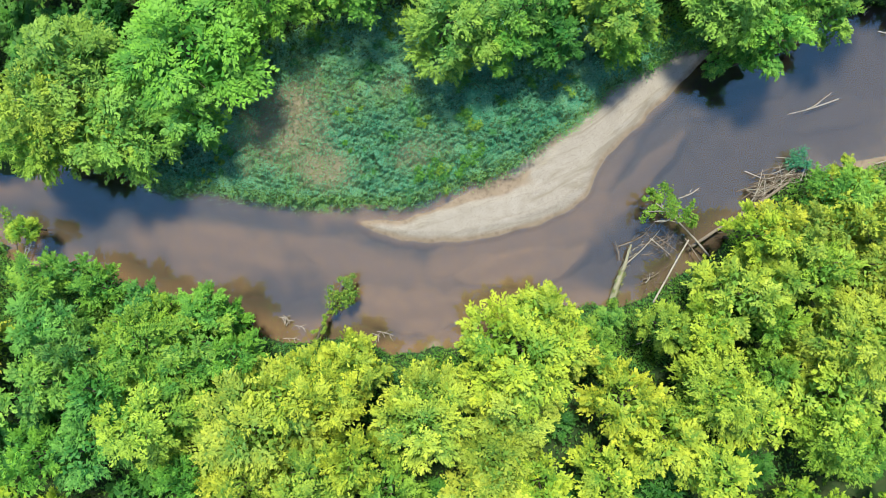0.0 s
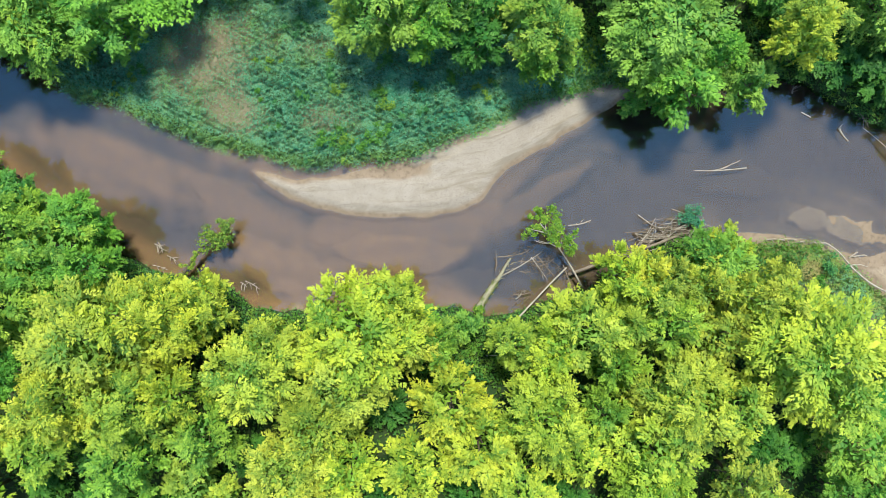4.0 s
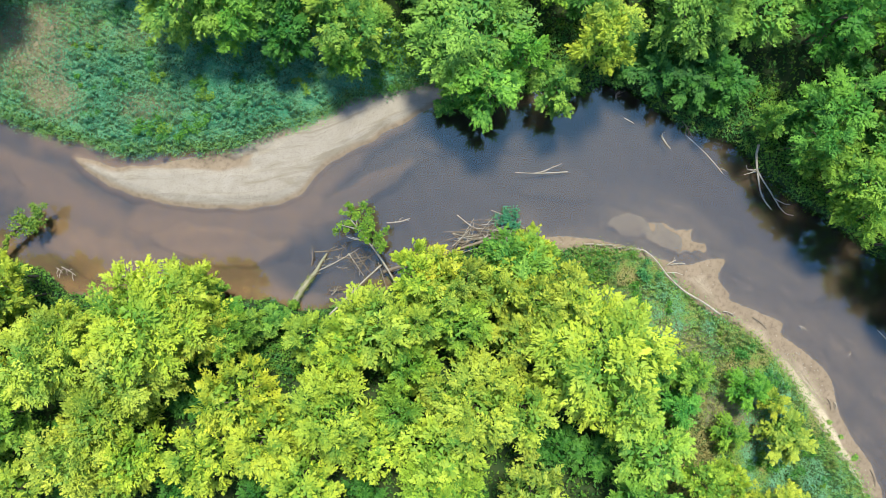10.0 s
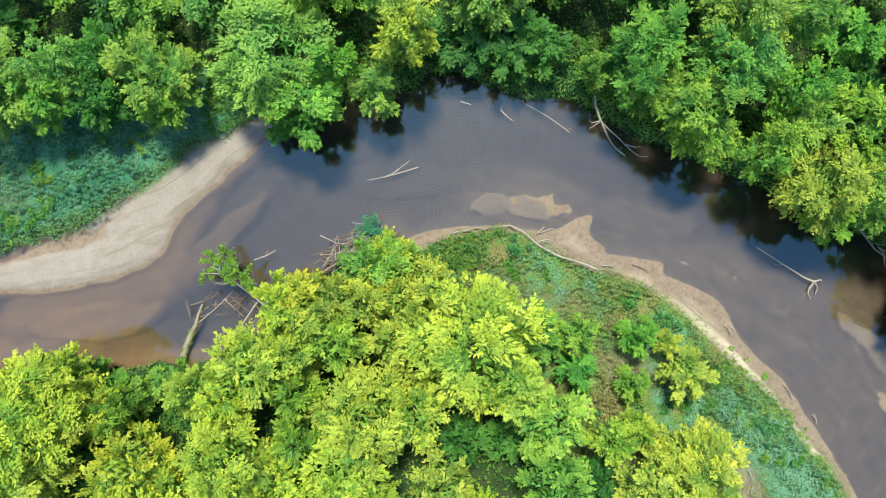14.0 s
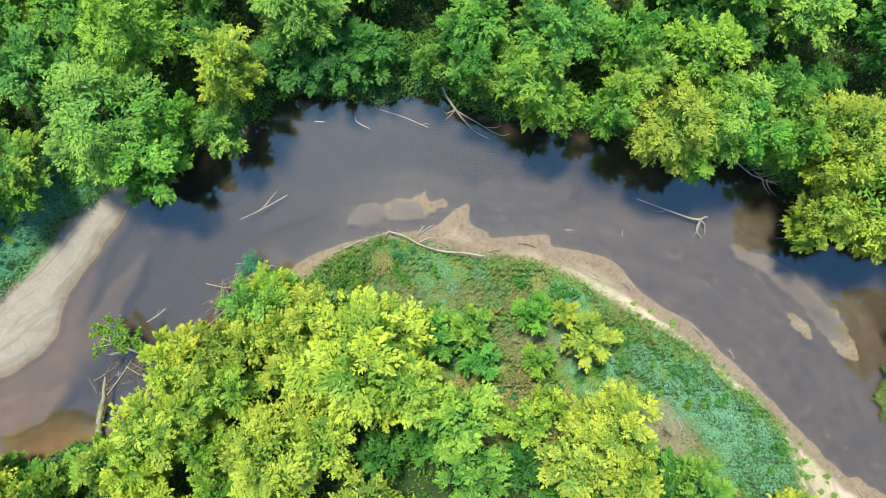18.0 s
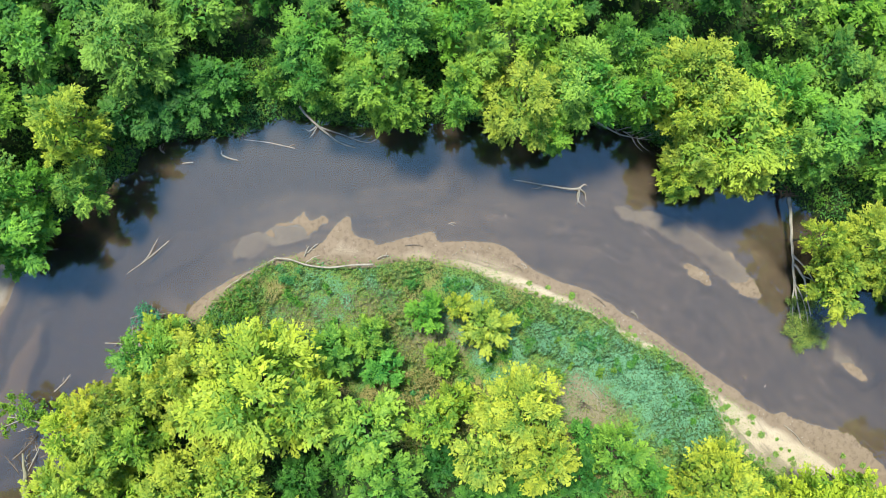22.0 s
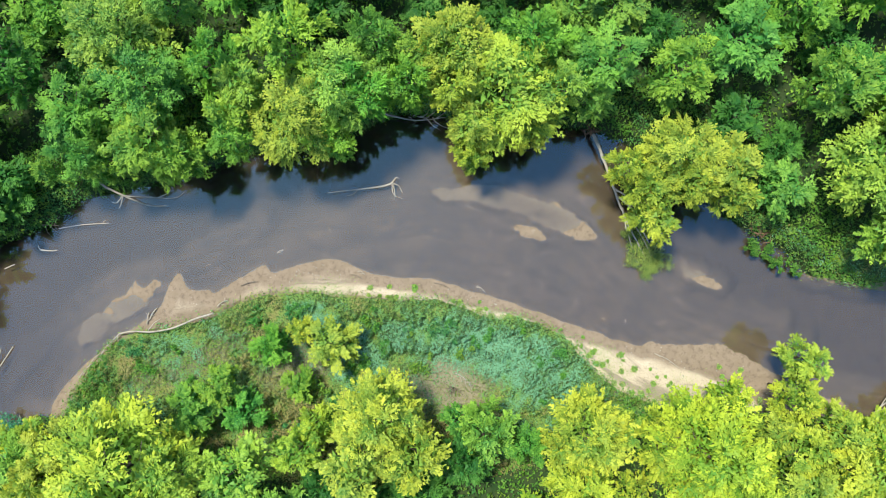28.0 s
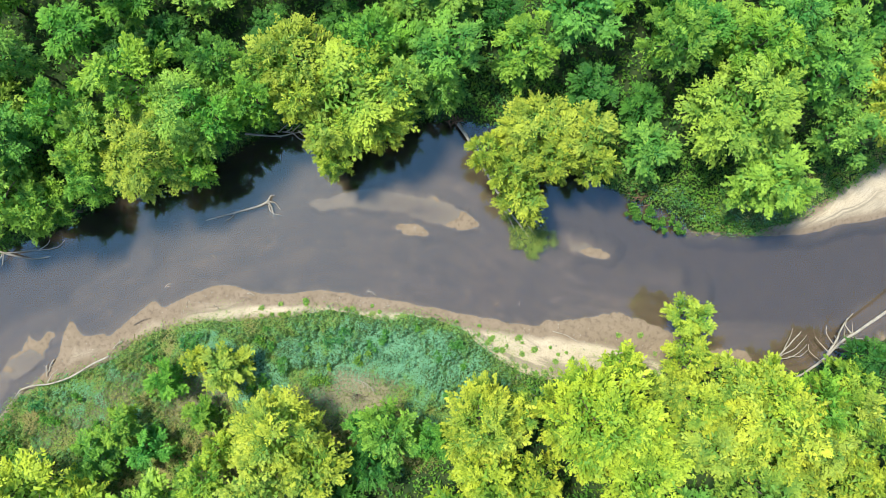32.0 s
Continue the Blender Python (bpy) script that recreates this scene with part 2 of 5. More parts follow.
def blades(rng, at, normal, size, ratio=0.62, fold=0.18, lie=None):
    """Folded leaf blades: two triangles each, round the places given."""
    n = len(at)
    normal = normal / np.linalg.norm(normal, axis=1, keepdims=True)
    side = np.cross(normal, rng.normal(size=(n, 3)) if lie is None else lie + rng.normal(size=(n, 3)) * 0.45)
    side /= np.linalg.norm(side, axis=1, keepdims=True)
    along = np.cross(side, normal)
    s = np.broadcast_to(np.asarray(size, float), (n,))[:, None]
    v = np.stack([at - along * s * 0.5, at - side * s * ratio * 0.5 + normal * s * fold, at + along * s * 0.5, at + side * s * ratio * 0.5 + normal * s * fold], 1)
    f = np.arange(n)[:, None, None] * 4 + np.array([[0, 2, 1], [0, 3, 2]])
    return v.reshape(-1, 3), f.reshape(-1, 3)


def tube(points, radii, sides=7, seed=0, rough=0.12):
    """A knotty tapered tube along points."""
    rng = np.random.default_rng(seed)
    p, rad = np.asarray(points, float), np.asarray(radii, float)
    verts, faces = [], []
    for i in range(len(p)):
        d = p[min(i + 1, len(p) - 1)] - p[max(i - 1, 0)]
        d /= np.linalg.norm(d) + 1e-9
        a = np.cross(d, (0.31, 0.17, 0.93) if abs(d[2]) < 0.9 else (1, 0.1, 0))
        a /= np.linalg.norm(a)
        b = np.cross(d, a)
        for j in range(sides):
            w = 2 * math.pi * j / sides
            verts.append(p[i] + (a * math.cos(w) + b * math.sin(w)) * rad[i] * (1 + rng.uniform(-rough, rough)))
    for i in range(len(p) - 1):
        for j in range(sides):
            k = (j + 1) % sides
            faces.append((i * sides + j, i * sides + k, (i + 1) * sides + k, (i + 1) * sides + j))
    n = len(verts)
    verts += [p[0], p[-1]]
    last = (len(p) - 1) * sides
    for j in range(sides):
        k = (j + 1) % sides
        faces += [(n, k, j, j), (n + 1, last + j, last + k, last + k)]
    return verts, faces


def poly_mesh(name, pieces, material):
    """One mesh from pieces of (verts, faces); doubled corners make triangles."""
    me, vs, fs = bpy.data.meshes.new(name), [], []
    for v, f in pieces:
        o = len(vs)
        vs += [tuple(q) for q in v]
        fs += [tuple(dict.fromkeys(o + i for i in g)) for g in f]
    me.from_pydata(vs, [], fs)
    me.materials.append(material)
    me.polygons.foreach_set("use_smooth", [True] * len(fs))
    return me


def bent(a, b, n=6, sag=0.0, wild=0.05, seed=0):
    """Points from a to b with a bow and small kinks."""
    rng = np.random.default_rng(seed)
    a, b = np.asarray(a, float), np.asarray(b, float)
    u = np.linspace(0, 1, n)[:, None]
    p = a + (b - a) * u
    p[:, 2] += sag * 4 * u[:, 0] * (1 - u[:, 0])
    p[1:-1] += rng.normal(size=(n - 2, 3)) * wild * np.linalg.norm(b - a) * (0.5, 0.5, 0.25)
    return p


def part(name, me, parent, label=""):
    ob = new(name, me)
    ob.parent = parent
    return tagged(ob, label)


def smooth_line(pts, closed=False, steps=4):
    """A line through control points, rounded."""
    p = np.asarray(pts, float)
    n, out = len(p), []
    for i in range(n if closed else n - 1):
        if closed:
            q = [p[(i + k - 1) % n] for k in range(4)]
        else:
            q = [p[max(i - 1, 0)], p[i], p[i + 1], p[min(i + 2, n - 1)]]
        for s in range(steps):
            u = s / steps
            out.append(0.5 * (2 * q[1] + (q[2] - q[0]) * u + (2 * q[0] - 5 * q[1] + 4 * q[2] - q[3]) * u * u + (3 * q[1] - q[0] - 3 * q[2] + q[3]) * u ** 3))
    if not closed:
        out.append(p[-1])
    return np.array(out)


def inside_depth(P, poly):
    """For each point: metres inside (plus) or outside (minus) a closed outline."""
    a, b = poly, np.roll(poly, -1, 0)
    out = np.empty(len(P))
    for k in range(0, len(P), 20000):
        q = P[k : k + 20000, None]
        ab = (b - a)[None]
        u = np.clip(((q - a) * ab).sum(-1) / ((ab ** 2).sum(-1) + 1e-12), 0, 1)
        d = np.sqrt((((a + u[..., None] * ab) - q) ** 2).sum(-1).min(1))
        cross = ((a[:, 1] > q[..., 1]) != (b[:, 1] > q[..., 1])) & (q[..., 0] < (b[:, 0] - a[:, 0]) * (q[..., 1] - a[:, 1]) / (b[:, 1] - a[:, 1] + 1e-12) + a[:, 0])
        out[k : k + 20000] = np.where(cross.sum(1) % 2 == 1, d, -d)
    return out


def wobble(P, scale, seed=0.0):
    """Smooth noise of about -1 to 1, by sums of waves."""
    rng = np.random.default_rng(abs(int(seed * 10)) + 5)
    out = np.zeros(len(P))
    for k in range(14):
        w = rng.normal(size=2) * scale * (0.5 + 0.22 * k)
        out += np.sin(P @ w + rng.uniform(0, 6.28)) / (1 + 0.18 * k)
    return out / 3.0


def smoothstep(x, lo, hi):
    u = np.clip((x - lo) / (hi - lo), 0, 1)
    return u * u * (3 - 2 * u)


# ---- plan of the river: bank lines, bars, shoals ----
NORTH_W = [(-220, 40), (-90, 14), (-40.6, 6.8), (-34.8, 6.8), (-29.0, 7.4), (-25.0, 5.6), (-22.6, 4.6), (-21.1, 5.1), (-14.6, 4.0), (-10.8, 3.5),
           (-6.9, 3.8), (-2.6, 4.0), (0.8, 5.1), (3.7, 6.1), (6.5, 7.0), (8.2, 8.5), (11.3, 10.6), (13.3, 12.3), (14.5, 13.6), (17.6, 15.2), (19.5, 16.4)]
NORTH_E = [(21.6, 16.7), (25.4, 17.5), (28.2, 18.4), (32.4, 19.5), (34.3, 20.8), (36.2, 21.0), (39.2, 20.0), (42.7, 19.1), (45.6, 19.3), (48.1, 18.3),
           (51.8, 16.2), (57.4, 14.5), (61.1, 13.2), (64.5, 11.4), (68.0, 9.8), (71.5, 9.2), (74.6, 6.8), (79.0, 2.3), (83.6, -1.7), (85.7, -4.7),
           (87.2, -9.3), (89.4, -16.0), (89.9, -17.6), (91.4, -21.5), (91.7, -23.2), (93.9, -25.9), (96.6, -28.0), (99.6, -29.1), (107.4, -30.9), (150, -40), (260, -70)]
SOUTH_W = [(-220, 30), (-90, 7), (-40.6, 1.0), (-37.7, -0.4), (-35.3, -1.3), (-30.0, -2.8), (-23.3, -5.0), (-17.0, -7.3), (-13.7, -8.0), (-10.8, -8.0),
           (-7.9, -7.7), (-4.5, -9.0), (-2.1, -8.7), (2.7, -8.2), (7.0, -6.4), (11.8, -5.1), (15.2, -4.8), (18.3, -3.6), (21.4, -1.4), (25.3, 2.0), (27.5, 4.2), (31.2, 6.6)]
SOUTH_E = [(33.6, 5.2), (35.7, 6.5), (38.0, 7.3), (41.9, 7.6), (44.9, 6.2), (49.0, 4.6), (52.0, 3.9), (55.1, 2.1), (57.7, 0.2), (61.3, -3.2),
           (64.9, -5.8), (67.6, -9.3), (70.1, -12.0), (71.6, -14.9), (71.8, -17.0), (72.4, -20.5), (74.6, -24.5), (78.3, -27.6), (82.1, -30.7), (85.7, -34.0),
           (88.7, -37.7), (91.8, -39.5), (96.5, -41.5), (150, -60), (260, -95)]
BAR = [(-7.0, 2.2), (-4.0, 0.8), (-0.2, 0.6), (3.2, 0.8), (5.8, 1.4), (9.6, 2.6), (12.1, 4.4), (13.1, 6.6), (15.2, 9.2), (17.8, 11.6), (20.2, 14.0), (23.0, 17.2),
       (19.5, 17.0), (17.1, 15.8), (14.5, 14.3), (13.3, 12.9), (11.3, 11.2), (8.2, 9.1), (5.6, 7.3), (2.7, 6.1), (0.3, 4.9), (-2.1, 3.2), (-3.3, 2.5)]
BEACH = [(32.7, 5.5), (33.1, 6.7), (36.5, 7.7), (41.8, 8.1), (44.7, 7.8), (48.5, 9.3), (48.5, 7.7), (49.9, 6.7), (50.3, 6.0), (54.6, 5.6), (55.2, 4.4), (57.8, 3.4), (60.2, 1.8), (61.5, -0.3),
         (62.2, -1.2), (65.2, -3.8), (68.2, -7.8), (70.6, -10.9), (73.1, -14.7), (75.3, -18.2), (77.7, -21.1), (80.0, -24.0), (82.5, -28.3), (82.0, -31.5),
         (74.1, -25.5), (71.3, -20.7), (70.8, -15.7), (69.5, -12.6), (64.2, -6.9), (58.2, -2.3), (52.6, 2.3), (41.7, 6.8), (33.8, 4.4)]
BEACH_NE = [(91.6, -23.4), (93.7, -26.1), (97.2, -29.5), (101.2, -32.3), (107.2, -35.9), (114, -34.5), (107.6, -30.4), (102.7, -29.2), (98.9, -28.8)]
north, south = smooth_line(NORTH_W + NORTH_E), smooth_line(SOUTH_W + SOUTH_E)
RIVER = np.vstack([smooth_line(NORTH_W + NORTH_E), smooth_line(SOUTH_W + SOUTH_E)[::-1]])
SPIT = [(70.0, -12.0), (73.0, -15.8), (76.0, -19.8), (79.5, -24.5), (82, -29), (80, -30.8), (74.3, -25.2), (71.3, -20)]
STRIP = [(57.0, 1.6), (60.3, -0.5), (63.8, -3.9), (67.3, -8.1), (70.6, -12.2), (69.6, -12.8), (66.4, -8.9), (63.1, -5.2), (59.9, -2.1), (56.8, 0.6)]
LONG_SHOAL = [(70.3, 1.9), (73.4, 0.1), (75.2, -1.7), (76.2, -3.6), (77.8, -5.1), (79.0, -7.8), (79.2, -9.9), (77.7, -9.3), (75.8, -6.0), (74.5, -3.7), (71.9, -0.8), (70.5, 0.7)]
ISLET = [(73.9, -4.7), (75.3, -5.8), (75.6, -7.7), (74.2, -6.6)]
WET_SHELF = [(76.6, -19.6), (79.9, -22.0), (81.8, -23.5), (83.2, -26.2), (84.1, -28.4), (85.3, -31.6), (87.4, -33.6), (86.3, -34.8), (83.0, -31.8), (81.5, -28.0), (79.5, -25.0), (76.6, -21.0)]
SMALL_SHOAL = [(83.3, -16.0), (84.1, -17.0), (84.8, -18.5), (84.9, -19.8), (83.8, -18.7), (82.9, -17.0)]
PALE_SHOAL = [(38.3, 9.7), (39.7, 10.7), (42.5, 10.8), (44.3, 10.6), (45.3, 11.0), (45.4, 10.2), (46.5, 9.7), (45.2, 8.9), (43.5, 8.9), (41.3, 9.2), (39.4, 8.9)]
BARS = [(smooth_line(STRIP, True), 0.5, 0.34), (smooth_line(SPIT, True), 0.25, 0.34), (smooth_line(BAR, True), 0.32, 0.34), (smooth_line(BEACH, True), 0.08, 0.34), (smooth_line(BEACH_NE, True), 0.2, 0.34),
        (smooth_line(LONG_SHOAL, True), 0.2, -0.008), (smooth_line(ISLET, True), 0.3, 0.06), (smooth_line(PALE_SHOAL, True), 0.15, -0.004), (smooth_line(SMALL_SHOAL, True), 0.3, -0.004), (smooth_line(WET_SHELF, True), 0.12, 0.05)]
# low wet hollows on the bars: middle, half length, half width, turn in degrees, depth
SWALES = [(2.2, 4.7, 7.0, 1.3, 13, 0.30), (8.6, 8.0, 3.0, 0.6, 42, 0.16)]
# shoals: middle, half length, half width, turn in degrees, height of the crest
SHOALS = [(6.0, 0.9, 9.0, 2.4, 20, -0.2), (14.6, 7.6, 6.2, 1.6, 50, -0.24), (-18.5, -0.4, 11.0, 4.4, -6, -0.21), (3.0, -4.6, 10.0, 3.4, 4, -0.21), (10.5, 0.6, 7.0, 2.8, 28, -0.23), (-6.0, -2.5, 10.0, 3.6, -10, -0.24), (-3.1, -5.0, 5.3, 2.0, -4, -0.12), (7.0, -1.4, 5.3, 1.7, 14, -0.10), (-7.5, -0.9, 5.0, 1.5, -20, -0.25), (42.6, 9.9, 4.6, 2.0, -4, -0.16),
          (46.8, 7.9, 2.6, 1.4, 20, -0.05), (73.5, -0.6, 4.6, 1.6, -42, -0.16), (76.7, -5.4, 4.2, 2.0, -50, -0.17),
          (84.0, -18.1, 1.5, 0.5, -55, -0.02), (72.0, -3.9, 3.0, 1.0, -34, -0.14), (72.7, -10.5, 6.5, 2.2, -50, -0.2), (80.1, -23.1, 5.6, 1.4, -50, -0.06),
          (35.0, 11.5, 9.0, 1.6, 12, -0.42), (52.0, 9.0, 5.0, 2.0, -12, -0.22), (64.0, 3.0, 7.0, 2.5, -30, -0.38), (16.5, 5.5, 5.5, 1.2, 48, -0.3), (26.0, 13.0, 7.0, 1.3, 20, -0.44),
          (68.0, -2.5, 9.0, 4.2, -46, -0.23), (75.5, -12.5, 9.0, 4.2, -54, -0.22), (83.0, -22.5, 7.0, 3.6, -50, -0.24)]

# pools: middle, half length, half width, turn in degrees, depth
POOLS = [(16.8, 0.2, 6.0, 3.2, 38, 0.5), (24.5, 8.4, 8.0, 3.0, 42, 0.35), (-31.0, 5.2, 8.0, 1.6, -8, 0.3), (-17.0, 3.0, 9.0, 1.4, -8, 0.25), (-7.0, -7.2, 4.0, 1.4, 0, 0.25)]


def terrain(P):
    """Height, sandiness and metres inside the river for points of the plan."""
    d = inside_depth(P, RIVER) + 0.24 * wobble(P, 0.9, 1)
    bed = -0.05 - 0.62 * smoothstep(d, 0.0, 4.2) + 0.07 * wobble(P, 0.7, 2)
    # past the bar the inner side runs shallow and the outer side deep
    wet = np.where(d > 0)[0]
    side = np.zeros(len(P))
    for k in range(0, len(wet), 20000):
        w = wet[k : k + 20000]
        dn = np.hypot(P[w, None, 0] - north[:, 0], P[w, None, 1] - north[:, 1]).min(1)
        ds = np.hypot(P[w, None, 0] - south[:, 0], P[w, None, 1] - south[:, 1]).min(1)
        side[w] = ds / (dn + ds + 1e-6)
    lip = np.interp(P[:, 0], [35, 45, 58, 66, 72, 80, 84, 88, 95], [0.38, 0.40, 0.42, 0.5, 0.7, 0.66, 0.45, 0.25, 0.12]) + 0.07 * wobble(P, 0.35, 21)
    inner = -0.05 - 0.14 * smoothstep(d, 0.0, 2.0) - 0.6 * smoothstep(side - lip, 0.0, 0.22) + 0.05 * wobble(P, 0.8, 22) + 0.03 * wobble(P, 2.2, 23)
    share = smoothstep(P[:, 0], 31, 42)
    bed = bed * (1 - share) + inner * share
    for x, y, a, b, turn, top in SHOALS:
        c, s = math.cos(radians(turn)), math.sin(radians(turn))
        u, v = ((P[:, 0] - x) * c + (P[:, 1] - y) * s) / a, ((P[:, 1] - y) * c - (P[:, 0] - x) * s) / b
        q = np.sqrt(u * u + v * v) + 0.24 * wobble(P, 0.55, 3 + x) + 0.13 * wobble(P, 1.0, 4 + y)
        if a > 6 and top < -0.2:
            bed = np.maximum(bed, top - 0.75 * smoothstep(q, 0.35, 1.7))
            continue
        bed = np.maximum(bed, top - 0.22 * smoothstep(q, 0.85, 1.12) - 0.85 * smoothstep(q, 1.0, 2.1))
    for x, y, a, b, turn, drop in POOLS:
        c, s = math.cos(radians(turn)), math.sin(radians(turn))
        q = np.hypot(((P[:, 0] - x) * c + (P[:, 1] - y) * s) / a, ((P[:, 1] - y) * c - (P[:, 0] - x) * s) / b)
        bed = bed - drop * (1 - smoothstep(q + 0.2 * wobble(P, 0.6, 26), 0.4, 1.2))
    land = 0.75 * smoothstep(-d, 0.0, 0.9) + 0.5 * smoothstep(-d, 2.0, 14.0) + 0.10 * wobble(P, 0.5, 4) * smoothstep(-d, 0.5, 3.0)
    far = smoothstep(np.maximum(np.abs(P[:, 0] - 33) - 110, np.abs(P[:, 1]) - 75), 0, 60)
    z, sand = np.where(d > 0, bed, land), smoothstep(d, -0.1, 0.25)
    for line, slope, cap in BARS:
        k = np.full(len(P), -6.0)
        close = ((P > line.min(0) - 6) & (P < line.max(0) + 6)).all(1)
        k[close] = np.maximum(inside_depth(P[close], line), -6)
        k += 0.14 * wobble(P, 1.0, 6)
        if cap < 0.1:
            k += 0.2 * wobble(P, 1.5, 24) + 0.12 * wobble(P, 4.0, 25)
        h = np.where(k > 0, np.minimum(slope * k, 0.34 + 0.05 * wobble(P, 0.8, 7)), (0.45 if cap < 0.1 else 0.6) * k)
        h = np.minimum(h + min(cap, 0.0), cap + 0.02 * wobble(P, 0.9, 7))
        z = np.where(d > -0.4, np.maximum(z, h), z)
        sand = np.maximum(sand, smoothstep(k, -0.1, 0.3) * smoothstep(d, -0.3, 0.1))
    for x, y, a, b, turn, drop in SWALES:
        c, s = math.cos(radians(turn)), math.sin(radians(turn))
        q = np.hypot(((P[:, 0] - x) * c + (P[:, 1] - y) * s) / a, ((P[:, 1] - y) * c - (P[:, 0] - x) * s) / b)
        z = np.where(d > -0.3, z - drop * (1 - smoothstep(q + 0.2 * wobble(P, 0.8, 9), 0.5, 1.15)), z)
    return np.where(d > 0, z, z + far * 1.0), sand, d


def axis(lo, hi, step, reach):
    mid = np.arange(lo, hi + step, step)
    out = [step]
    while sum(out) < reach:
        out.append(out[-1] * 1.3)
    run = np.cumsum(out)
    return np.concatenate([lo - run[::-1], mid, hi + run])


xs, ys = axis(-44, 114, 0.48, 2600), axis(-50, 34, 0.48, 2600)
gx, gy = np.meshgrid(xs, ys)
flat = np.stack([gx.ravel(), gy.ravel()], 1)
gz, gsand, gd = terrain(flat)


# meadows: middle, half length, half width, turn in degrees
MEADOWS = [(-4.0, 10.5, 21.0, 7.5, 12), (56.0, -6.5, 20.0, 7.5, -38), (98.0, -26.2, 4.2, 1.7, -32)]


def in_meadow(P, grow=1.0):
    hit = np.full(len(P), -9.0)
    for x, y, a, b, turn in MEADOWS:
        c, s = math.cos(radians(turn)), math.sin(radians(turn))
        u, v = ((P[:, 0] - x) * c + (P[:, 1] - y) * s) / a, ((P[:, 1] - y) * c - (P[:, 0] - x) * s) / b
        hit = np.maximum(hit, grow - np.hypot(u, v))
    return hit


def dry_land(P):
    """How bare and dry the meadow is, from 0 to 1."""
    out = np.zeros(len(P))
    for x, y, a, b, turn, top in DRY_SPOTS:
        c, q = math.cos(radians(turn)), math.sin(radians(turn))
        u, v = ((P[:, 0] - x) * c + (P[:, 1] - y) * q) / a, ((P[:, 1] - y) * c - (P[:, 0] - x) * q) / b
        out = np.maximum(out, top * (1 - smoothstep(np.hypot(u, v) + 0.28 * wobble(P, 1.1, 8), 0.25, 1.15)))
    return out


# dry spots: middle, half length, half width, turn in degrees, bareness
DRY_SPOTS = [(-13.2, 10.4, 6.2, 5.0, 70, 0.95), (-10.2, 6.9, 4.6, 2.2, -8, 0.95), (-3.0, 8.0, 3.6, 2.0, 15, 0.7), (-4.6, 13.4, 2.6, 1.4, 10, 0.55), (-8.5, 12.8, 4.0, 2.2, 10, 0.4), (61.2, -12.2, 6.5, 2.5, -38, 0.92), (52.5, -3.4, 6.0, 2.2, -20, 0.7), (46.0, 2.0, 6.0, 2.2, -10, 0.5), (41.0, 3.6, 3.0, 1.4, 10, 0.4)]
nx, ny = len(xs), len(ys)
# the sheet: wide cells on land, each split in three by three along the river
SPLIT = 3
xf, yf = np.interp(np.arange((nx - 1) * SPLIT + 1) / SPLIT, np.arange(nx), xs), np.interp(np.arange((ny - 1) * SPLIT + 1) / SPLIT, np.arange(ny), ys)
nxf = len(xf)
iy, ix = np.meshgrid(np.arange(ny - 1), np.arange(nx - 1), indexing="ij")
dg = gd.reshape(ny, nx)
wet_cell = np.maximum(np.maximum(dg[:-1, :-1], dg[1:, :-1]), np.maximum(dg[:-1, 1:], dg[1:, 1:])) > -1.3
wet_cell &= (xs[1:] - xs[:-1] < 0.6)[None] & (ys[1:] - ys[:-1] < 0.6)[:, None]
c0 = (iy[~wet_cell] * SPLIT * nxf + ix[~wet_cell] * SPLIT).ravel()
quads = [np.stack([c0, c0 + SPLIT, c0 + SPLIT * nxf + SPLIT, c0 + SPLIT * nxf], 1)]
w0 = (iy[wet_cell] * SPLIT * nxf + ix[wet_cell] * SPLIT).ravel()
for k in range(SPLIT * SPLIT):
    q0 = w0 + (k // SPLIT) * nxf + k % SPLIT
    quads.append(np.stack([q0, q0 + 1, q0 + nxf + 1, q0 + nxf], 1))
used, quads = np.unique(np.vstack(quads), return_inverse=True)
sheet = np.column_stack([xf[used % nxf], yf[used // nxf]])
sheet_z, sheet_sand, sheet_d = terrain(sheet)
wet_area = np.where(sheet_d > -2.5)[0]
along, across = np.zeros(len(sheet)), np.zeros(len(sheet))
run_length = np.concatenate([[0], np.cumsum(np.hypot(*np.diff(north, axis=0).T))])
for k in range(0, len(wet_area), 20000):
    w = wet_area[k : k + 20000]
    dn = np.hypot(sheet[w, None, 0] - north[:, 0], sheet[w, None, 1] - north[:, 1])
    ds = np.hypot(sheet[w, None, 0] - south[:, 0], sheet[w, None, 1] - south[:, 1]).min(1)
    weight = np.exp(-((dn - dn.min(1, keepdims=True)) ** 2) * 0.10)
    along[w], across[w] = (weight * run_length).sum(1) / weight.sum(1), dn.min(1) - ds
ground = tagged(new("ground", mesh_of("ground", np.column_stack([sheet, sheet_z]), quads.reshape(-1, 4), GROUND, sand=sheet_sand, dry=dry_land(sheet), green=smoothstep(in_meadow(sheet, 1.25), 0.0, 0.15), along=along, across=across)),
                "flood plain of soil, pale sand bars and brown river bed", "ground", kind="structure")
ground.data.polygons.foreach_set("use_smooth", [True] * len(ground.data.polygons))
water = tagged(new("water", mesh_of("water", [(-250, -140, 0), (290, -140, 0), (290, 90, 0), (-250, 90, 0)], [(0, 1, 2, 3)], WATER)),
               "slow murky brown river water reflecting the hazy sky", "river", kind="structure")
water.visible_shadow = False


